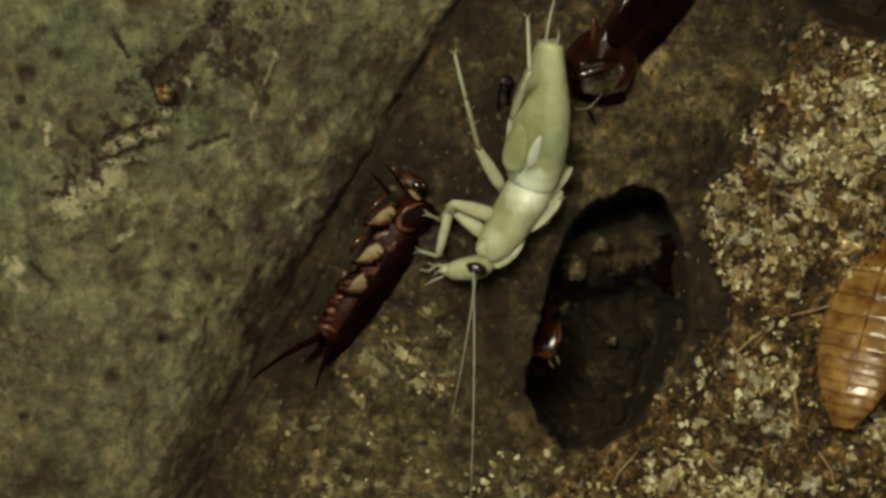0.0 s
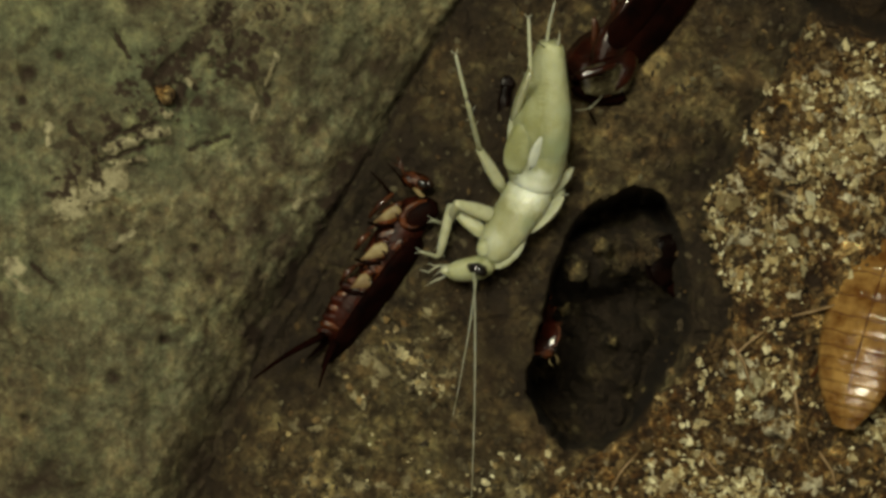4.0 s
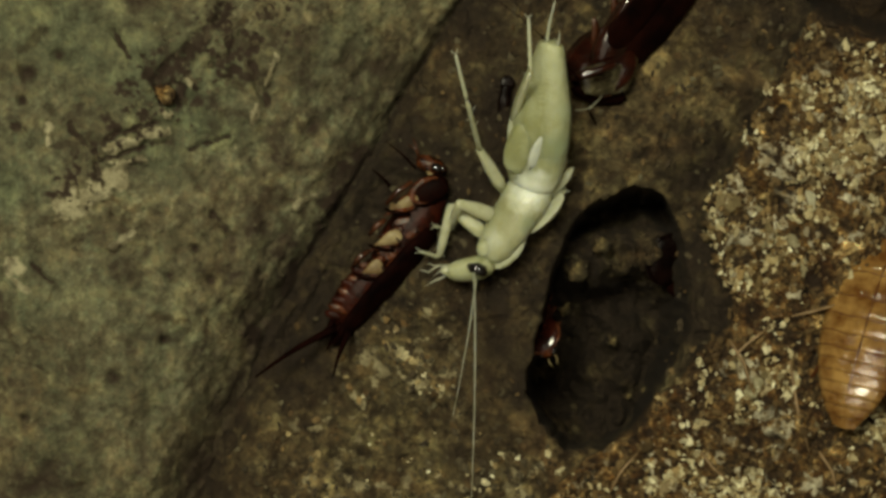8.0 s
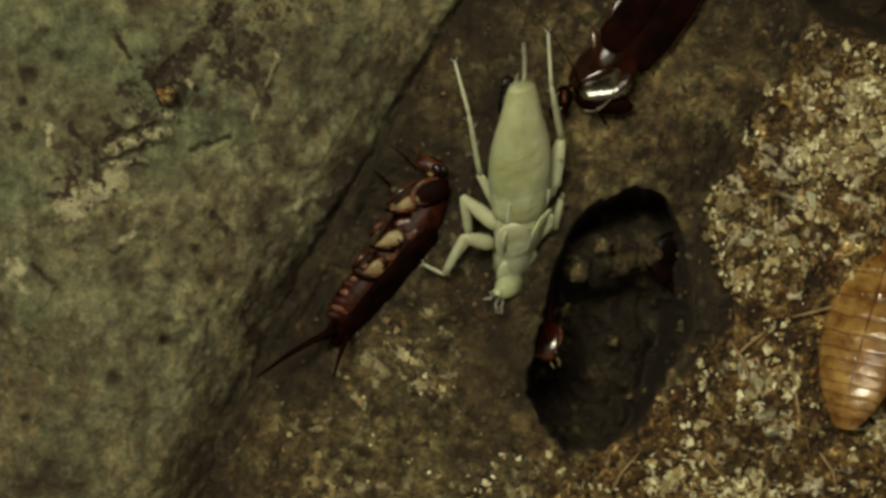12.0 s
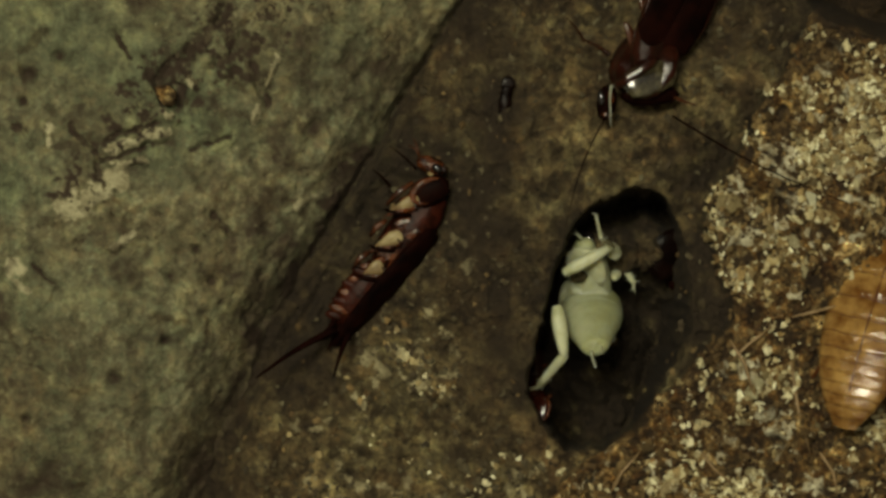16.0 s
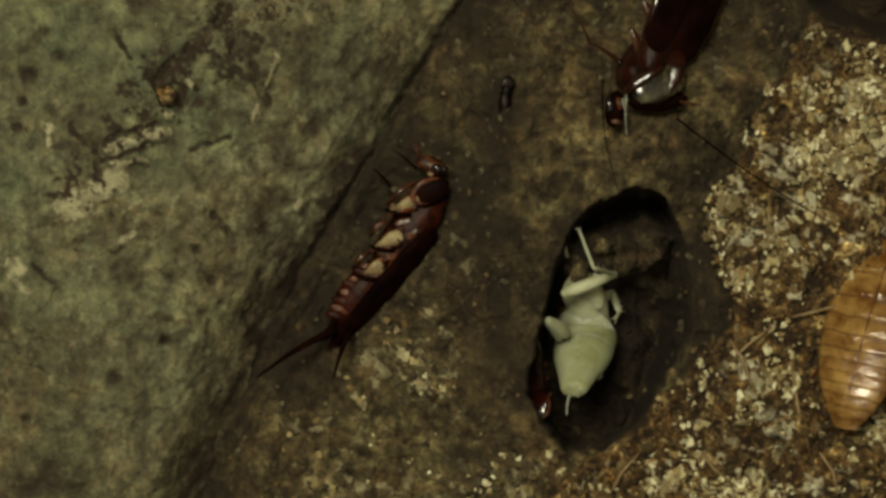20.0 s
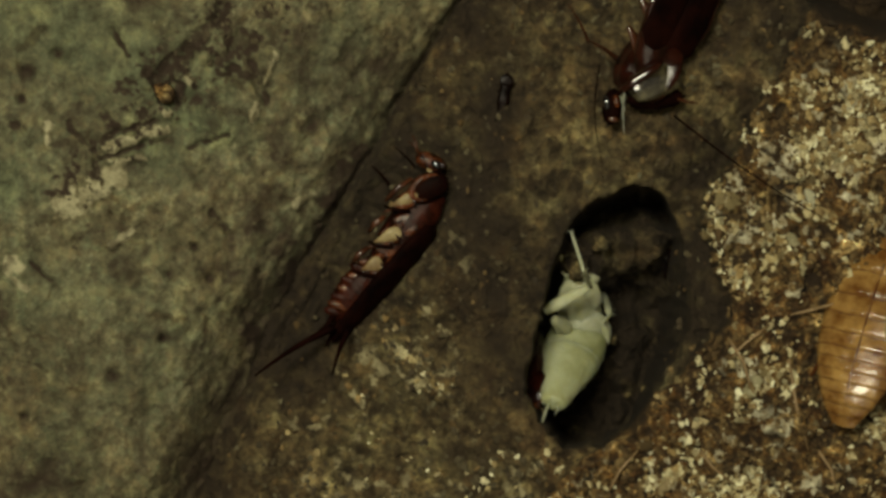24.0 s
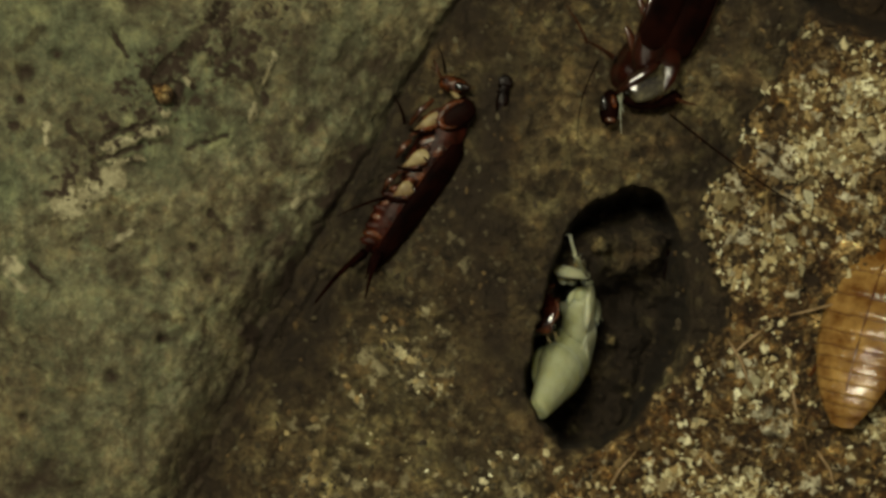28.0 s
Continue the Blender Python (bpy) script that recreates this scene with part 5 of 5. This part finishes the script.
def feelers_on(owner, ends, name="antenna", material=None):
    """Long thin antennae that sweep: each a part of its owner; rows of time, foot and tip on the plan."""
    out = []
    for length, thick, rows in ends:
        bm = rod(bend((0, 0, 0), (0, length, 0), (length * 0.03, 0, 0), 14), [thick * (1 - 0.055 * i) for i in range(15)], 6)
        ob = part(name, bm, material or M_THREAD, owner)
        out.append((ob, length, rows))
    return out


TOP_FEELERS = feelers_on(TOP, [
    (26.0, 0.13, [(0, 1030, 150, 4.5, 900, 0, 1), (0.3, 1030, 150, 5, 800, 200, 1), (0.5, 1018, 218, 12.5, 893, 268, 1), (1.0, 1030, 150, 5, 900, 0, 1), (2.6, 1030, 150, 5, 900, 0, 1), (3.0, 1018, 218, 12.5, 893, 268, 1), (3.5, 1030, 150, 5, 880, 40, 1),
                  (11.5, 1030, 150, 5, 900, 0, 1), (12.0, 1030, 160, 5, 940, 20, 1), (12.5, 1040, 170, 5, 960, 40, 1), (14.5, 1080, 195, 5, 1000, 150, 1), (16.0, 1080, 190, 5, 1000, 400, 1), (17.0, 1070, 180, 5, 1100, 420, 1), (28.0, 1062, 110, 5, 1025, 260, 1)]),
    (33.0, 0.16, [(0, 1040, 190, 4.5, 1140, 330, -1), (11.5, 1040, 190, 4.5, 1140, 330, -1), (14.5, 1130, 200, 5, 1260, 260, 1), (16.0, 1190, 205, 7, 1560, 380, 1), (17.0, 1190, 205, 8, 1568, 440, 1), (20.0, 1195, 208, 8, 1568, 445, 1), (28.0, 1190, 205, 8, 1568, 450, 1)])], "antenna", M_WING)
TOP_PALPS = feelers_on(TOP, [
    (5.4, 0.15, [(0, 1042, 192, 5, 1066, 168, 1), (11.5, 1042, 192, 5, 1066, 168, 1), (14.5, 1125, 190, 5, 1140, 210, 1), (16.0, 1080, 150, 6, 1080, 230, 1), (17.0, 1106, 165, 6, 1108, 240, 1), (28.0, 1104, 165, 6, 1103, 245, 1)]),
    (3.6, 0.13, [(0, 1020, 195, 5, 1050, 190, 1), (11.5, 1020, 195, 5, 1050, 190, 1), (14.5, 1100, 195, 5, 1110, 210, 1), (16.0, 1078, 170, 6, 1082, 205, 1), (17.0, 1098, 175, 6, 1104, 205, 1), (28.0, 1098, 172, 6, 1108, 200, 1)])], "palp", M_WHITE_LEG)

TOP_LEGS = feelers_on(TOP, [
    (7.5, 0.42, [(0, 1100, 40, 3, 1085, 60, -1), (12.5, 1110, 60, 3, 1090, 80, -1), (14.5, 1090, 90, 5, 1040, 40, 1), (15.0, 1130, 130, 5, 1075, 85, 1), (16.0, 1075, 95, 5, 1030, 70, 1), (17.0, 1095, 110, 5, 1040, 75, 1), (28.0, 1090, 105, 5, 1040, 75, 1)]),
    (7.0, 0.26, [(0, 1100, 40, 3, 1085, 60, -1), (12.5, 1110, 60, 3, 1090, 80, -1), (14.5, 1040, 40, 6, 1030, 0, 1), (15.0, 1075, 85, 6, 1040, 30, 1), (16.0, 1032, 72, 6, 1000, 30, 1), (17.0, 1042, 77, 6, 1010, 15, 1), (28.0, 1042, 77, 6, 1005, 10, 1)]),
    (5.0, 0.34, [(0, 1100, 40, 3, 1110, 50, -1), (12.5, 1110, 60, 3, 1110, 80, -1), (14.5, 1160, 150, 4, 1190, 160, 1), (15.0, 1200, 175, 4, 1250, 170, 1), (16.0, 1180, 165, 4, 1230, 185, 1), (17.0, 1190, 175, 4, 1240, 185, 1), (28.0, 1190, 172, 4, 1236, 188, 1)])], "foreleg", M_LEG)
CREVICE_LEGS = feelers_on(CREVICE, [
    (5.4, 0.22, [(0, 715, 335, 6, 680, 290, 1), (3.5, 715, 335, 6, 680, 290, 1), (5.5, 735, 298, 6, 688, 258, 1), (8.0, 735, 298, 6, 682, 250, 1), (21.0, 735, 298, 6, 690, 262, 1), (24.5, 735, 298, 6, 700, 262, 1), (26.0, 750, 240, 6, 720, 225, 1), (28.0, 792, 130, 6, 778, 80, 1)]),
    (6.5, 0.24, [(0, 690, 345, 4, 650, 300, -1), (3.5, 690, 345, 4, 650, 300, -1), (5.5, 690, 330, 4, 650, 295, -1), (24.5, 690, 330, 4, 652, 290, -1), (26.0, 700, 300, 4, 690, 250, -1), (28.0, 720, 220, 4, 700, 170, -1)]),
    (7.5, 0.26, [(0, 640, 480, 3, 600, 500, -1), (5.5, 660, 470, 3, 620, 490, -1), (25.0, 660, 470, 3, 620, 490, -1), (26.0, 670, 400, 3, 598, 375, 1), (28.0, 690, 350, 3, 600, 385, 1)]),
    (12.4, 0.6, [(0, 570, 596, 3.5, 448, 672, 1), (3.5, 570, 596, 3.5, 448, 672, 1), (5.5, 592, 582, 3.5, 452, 668, 1), (24.5, 592, 582, 3.5, 452, 668, 1), (25.5, 600, 560, 3.5, 470, 650, 1), (26.0, 608, 525, 3.5, 490, 620, 1), (27.0, 626, 490, 3.5, 510, 590, 1), (28.0, 648, 448, 3.5, 560, 540, 1)]),
    (7.6, 0.5, [(0, 590, 610, 3.0, 560, 690, 1), (3.5, 590, 610, 3.0, 560, 690, 1), (5.5, 618, 588, 3.0, 590, 665, 1), (24.5, 618, 588, 3.0, 590, 665, 1), (26.0, 636, 530, 3.0, 600, 600, 1), (28.0, 676, 450, 3.0, 650, 530, 1)])], "leg", M_WING)

# ---- the orange nymph with its overlapping plates ----


def orange_nymph():
    a, b = at(1494, 752, 9.0), at(1590, 424, 2.5)
    root = empty("cockroach_nymph", facing(a, b, (-0.42, -1, 0.5)), "orange-tan cockroach nymph with overlapping plates, on guano", "cockroach nymph", "cockroaches on the wall")
    L = (b - a).length * 1e3
    edges = [0.0, 1.1, 2.3, 3.6, 5.0, 6.4, 7.9, 9.4, 11.4, 13.8, 16.6, 20.2, L]
    half = lambda y: 0.35 + 5.6 * max(0.0, math.sin(math.pi * (0.018 + 0.90 * min(y, L) / L))) ** 0.55
    arch = lambda y: 2.2 * (1 - math.exp(-max(y, 0.0) / 2.4)) - 0.2 - 1.6 * (max(y, 0.0) / L) ** 3
    part("body", loft([(0.3, 0, 0, 0, -1.4)] + [(0.5 + (L - 1) * u, 0.4 + 5.6 * math.sin(math.pi * (0.02 + 0.89 * u)) ** 0.56, 1.3 * math.sin(math.pi * (0.04 + 0.86 * u)) ** 0.6, 0, -0.5 + arch((L - 1) * u)) for u in np.linspace(0, 1, 14)] + [(L - 0.3, 0, 0, 0, 0.2)], 24), M_SEAM, root)
    for i, (y0, y1) in enumerate(zip(edges, edges[1:])):
        bm = bmesh.new()
        rows = []
        for k in range(5):
            u = k / 4
            y = y0 - 0.25 + (y1 - y0 + 0.25) * u
            w = half(max(0.05, y)) * (1.005 - 0.02 * u)
            lift = (0.15 if y0 < 6 else 0.07) * (1 - u)
            row = []
            for q in range(17):
                s = -1 + q / 8
                bow = 0.55 * (1 - s * s) * (1 - u) * (-1)
                row.append(bm.verts.new((s * w * 1e-3, (y + bow * 0.6) * 1e-3, (0.1 + arch(y) + lift + 1.5 * (w / 4.8) * math.sqrt(max(0.0, 1 - (s * 0.985) ** 2))) * 1e-3)))
            rows.append(row)
        for r0, r1 in zip(rows, rows[1:]):
            for q in range(16):
                bm.faces.new((r0[q], r0[q + 1], r1[q + 1], r1[q]))
        low = bmesh.ops.extrude_face_region(bm, geom=bm.faces[:])
        for g in low["geom"]:
            if isinstance(g, bmesh.types.BMVert):
                g.co.z -= 0.00022
        part("plate", bm, M_ORANGE, root)
        y, w = y0 - 0.25, half(max(0.05, y0 - 0.25))
        edge = [(s * w * 1.0, y - 0.33 * (1 - s * s) + 0.1 * math.sin(9 * s + i), 0.07 + arch(y) + (0.15 if y0 < 6 else 0.07) + 1.5 * (w / 4.8) * math.sqrt(max(0.0, 1 - (s * 0.985) ** 2))) for s in np.linspace(-0.99, 0.99, 21)]
        broad = 0.07 if y0 < 8 else 0.13
        if i:
            part("seam", rod(edge, [broad * (0.6 + 0.4 * math.sin(3.7 * k + 2 * i)) for k in range(21)], 6), M_SEAM, root, "dark seam between plates")
    part("midline", rod([(0, y, 1.5 * (half(y) / 4.8) + 0.24 + arch(y)) for y in np.linspace(2.0, 21.0, 24)], [0.10 + 0.05 * math.sin(5 * k) for k in range(24)], 6), M_SEAM, root, "dark line down the back")
    for s in (-1, 1):
        for j, y in enumerate((9.0, 13.0, 17.5)):
            part("leg", rod([(s * 2.0, y, -1.4), (s * 5.4, y - 1.5 + j, -1.3), (s * 6.6, y - 4.0 + 2 * j, -2.2)], [0.6, 0.45, 0.15], 8), M_SEAM, root)
    return root


orange_nymph()

# ---- crumbs of guano, straws ----


def crumb_mesh(seed):
    rng = random.Random(seed)
    bm2 = bmesh.new()
    bmesh.ops.create_icosphere(bm2, subdivisions=2, radius=1.0)
    sx, sy, sz = rng.uniform(0.6, 1.5), rng.uniform(0.6, 1.0), rng.uniform(0.7, 1.2)
    knobs = [Vector((rng.gauss(0, 1), rng.gauss(0, 1), rng.gauss(0, 1))).normalized() for _ in range(6)]
    out = []
    for v in bm2.verts:
        g = 0.55 + 0.6 * max(max(0.0, v.co.dot(d)) ** 5 for d in knobs) + rng.uniform(-0.14, 0.14)
        out.append(Vector((v.co.x * sx, v.co.y * sy, v.co.z * sz)) * g * 1.25)
    faces = [[v.index for v in f.verts] for f in bm2.faces]
    bm2.free()
    return out, faces


SHAPES = [crumb_mesh(100 + i) for i in range(14)]


def loose(count, seed, size, where):
    """Random crumbs on the wall: (x, y, radius) on the plan, thinned by where()."""
    rng = np.random.RandomState(seed)
    out = []
    while len(out) < count:
        x, y, keep = rng.uniform(-20, 1590, 4000), rng.uniform(-20, 900, 4000), rng.rand(4000)
        r = size[0] + (size[1] - size[0]) * rng.rand(4000) ** 2.2
        ok = keep < where(x, y)
        out += list(zip(x[ok], y[ok], r[ok]))
    return out[:count]


def strewn(name, spots, material, label, sink=-0.35, seed=5, soft=False):
    rng = random.Random(seed)
    H = relief(np.array([s[0] for s in spots]), np.array([s[1] for s in spots]))
    verts, faces = [], []
    for (x, y, r), h in zip(spots, H):
        vs, fs = SHAPES[rng.randrange(len(SHAPES))]
        c = at(x, y, h + r * S * 1e3 * sink)
        turn = Euler((rng.uniform(0, 6.28), rng.uniform(0, 6.28), rng.uniform(0, 6.28))).to_matrix() * (r * S)
        n = len(verts)
        verts += [c + turn @ v for v in vs]
        faces += [[i + n for i in f] for f in fs]
    me = bpy.data.meshes.new(name)
    me.from_pydata(verts, [], faces)
    me.polygons.foreach_set("use_smooth", [soft] * len(faces))
    me.materials.append(material)
    return tagged(new(name, me), label, kind="stuff")


def clear_of_hole(x, y):
    r, s = hole_ratio(x, y)
    return (r > np.where(x > 1150, 0.86, 1.06)) * (streak(x, y, 1480, -25, 1560, 0, 66) < 0.25)


def pale_where(x, y):
    patch = np.clip(0.42 + 2.2 * fbm(x, y, 55, 3, 61, 0.6), 0, 1)
    return in_crust(x, y) * patch * pale_patch(x, y) ** 1.5 * clear_of_hole(x, y)


def brown_where(x, y):
    return np.maximum(in_crust(x, y), 0.045 * (off_crevice(x, y) > 25)) * clear_of_hole(x, y)


def slab_where(x, y):
    return (off_crevice(x, y) < -20) * np.maximum(streak(x, y, 490, 20, 300, 150, 55), 0.5 * streak(x, y, 300, 170, 110, 390, 35)) * 0.8


def face_where(x, y):
    return (off_crevice(x, y) > 20) * (1 - in_crust(x, y)) * clear_of_hole(x, y) * np.maximum.reduce([streak(x, y, 690, 600, 770, 690, 45), 0.5 * streak(x, y, 500, 880, 1000, 860, 60), 0.25 * streak(x, y, 1050, 120, 1350, 60, 120), 0.08 + 0 * x])


strewn("guano_crumbs", loose(2300, 3, (2.5, 7.5), brown_where), M_BROWN, "small dark brown guano crumbs on the wall")
strewn("pale_guano_crumbs", loose(2300, 4, (2.5, 9.0), pale_where), M_PALE, "small cream and tan guano crumbs")
strewn("slab_grit", loose(130, 6, (3.0, 6.5), slab_where), M_GRIT, "dark grit stuck on the limestone slab")
strewn("rock_grit", loose(600, 7, (3.0, 8.0), face_where), M_GRIT, "brown grit on the bare rock")


def cream_where(x, y):
    patch = np.clip(0.3 + 2.0 * fbm(x, y, 30, 2, 63), 0, 1)
    return patch * np.maximum.reduce([streak(x, y, 690, 605, 765, 690, 32), 0.5 * spot(x, y, 660, 660, 40), 0.25 * streak(x, y, 560, 800, 900, 860, 60), 0.35 * streak(x, y, 1010, 840, 1120, 860, 50)]) * (off_crevice(x, y) > 20) * clear_of_hole(x, y)


strewn("cream_crumbs", loose(105, 9, (3.0, 8.5), cream_where), M_PALE, "scattered cream crumbs on the bare brown rock")


def single_crumbs(count, seed, size, where, material):
    crust = bpy.data.objects["wall_guano_crust"]
    meshes = []
    for vs, fs in SHAPES:
        me = bpy.data.meshes.new("crumb")
        me.from_pydata(vs, [], fs)
        me.polygons.foreach_set("use_smooth", [False] * len(fs))
        me.materials.append(material)
        meshes.append(me)
    rng = random.Random(seed)
    spots = loose(count, seed, size, where)
    H = relief(np.array([s[0] for s in spots]), np.array([s[1] for s in spots]))
    for (x, y, r), h in zip(spots, H):
        ob = new("crumb", meshes[rng.randrange(len(meshes))])
        ob.parent = crust
        ob.matrix_local = Matrix.LocRotScale(at(x, y, h - r * S * 1e3 * 0.45), Euler((rng.uniform(0, 6.28), rng.uniform(0, 6.28), rng.uniform(0, 6.28))), Vector((r * S,) * 3))


def pebble(x, y, size, seed, material, label, group=""):
    h = float(relief(np.array([x]), np.array([y]))[0])
    vs, fs = crumb_mesh(seed)
    me = bpy.data.meshes.new("pebble")
    me.from_pydata([Vector((v.x * 0.8, v.y, v.z * 1.05)) * size for v in vs], [], fs)
    me.polygons.foreach_set("use_smooth", [True] * len(fs))
    me.materials.append(material)
    ob = tagged(new("pebble", me), label, "pebble", group)
    ob.matrix_world = Matrix.Translation(at(x, y, h + 0.2e3 * size))


pebble(294, 166, 0.0014, 77, M_GUANO, "small ochre brown pebble stuck to the limestone slab")
for x, y, size, seed in ((1020, 474, 0.0017, 81), (1084, 604, 0.0011, 82), (1062, 432, 0.0015, 83), (1112, 700, 0.0007, 84), (1139, 690, 0.0006, 85), (1000, 545, 0.0010, 86)):
    pebble(x, y, size, seed, M_FACE, "dull brown pebble lodged in the dark hole", "pebbles in the hole")


def straws():
    rng = random.Random(8)
    for x0, y0, x1, y1 in ((1398, 640, 1432, 800), (1290, 600, 1330, 690), (1080, 870, 1130, 800), (1480, 540, 1400, 560), (1240, 800, 1300, 860), (1360, 580, 1290, 640), (1450, 800, 1480, 870)):
        hs = relief(np.array([x0, (x0 + x1) / 2, x1]), np.array([y0, (y0 + y1) / 2, y1]))
        h = max(hs) + 0.7
        a, m, b = (at(x0, y0, h), at((x0 + x1) / 2 + rng.uniform(-8, 8), (y0 + y1) / 2, h + 0.4), at(x1, y1, h))
        tagged(part("straw", rod([p * 1e3 for p in (a, a.lerp(m, 0.5), m, m.lerp(b, 0.5), b)], [0.16, 0.2, 0.2, 0.18, 0.1], 6), M_STRAW), "thin dry brown straw lying on guano", "straw", "straws on the guano")


straws()
single_crumbs(190, 21, (6.0, 12.0), pale_where, M_PALE)
single_crumbs(110, 22, (5.0, 11.0), lambda x, y: in_crust(x, y) * clear_of_hole(x, y), M_BROWN)


def motions():
    move_pale()
    for ob, nod in CREVICE_NOD:
        walk(ob, [(0, Matrix.Identity(4)), (3.5, Matrix.Identity(4)), (5.5, Matrix.Translation(nod)), (24.5, Matrix.Translation(nod)), (26.0, Matrix.Translation(nod * 0.5)), (28.0, Matrix.Translation(nod * 0.5))])
    walk(CREVICE, [(r[0], stretched(*r[1:], CREVICE_BACK)) for r in CREVICE_ROWS])
    walk(TOP, [(r[0], stretched(*r[1:7], r[7:])) for r in TOP_ROWS])
    walk(DEEP, [(r[0], stretched(*r[1:], (-0.3, -1, 0.2))) for r in DEEP_ROWS])
    walk(EDGE, [(r[0], stretched(*r[1:], (-0.4, -1, 0.2))) for r in EDGE_ROWS])
    def sweep(limbs, posed, times):
        for ob, length, rows in limbs:
            keys = []
            for t in sorted({r[0] for r in rows} | set(times)):
                x0, y0, h0, x1, y1, n = between(rows, t)
                a = at(x0, y0, h0)
                keys.append((t, posed(t).inverted() @ facing(a, reach(a, x1, y1, length, 1 if n > 0 else -1), (0, -1, 0.1))))
            walk(ob, keys)

    def top_pose(t):
        b = between(TOP_ROWS, t)
        return stretched(*b[:6], b[6:])

    def crevice_pose(t):
        return stretched(*between(CREVICE_ROWS, t), CREVICE_BACK)

    sweep(TOP_FEELERS + TOP_PALPS + TOP_LEGS, top_pose, [r[0] for r in TOP_ROWS])
    sweep(CREVICE_LEGS, crevice_pose, [r[0] for r in CREVICE_ROWS])


motions()
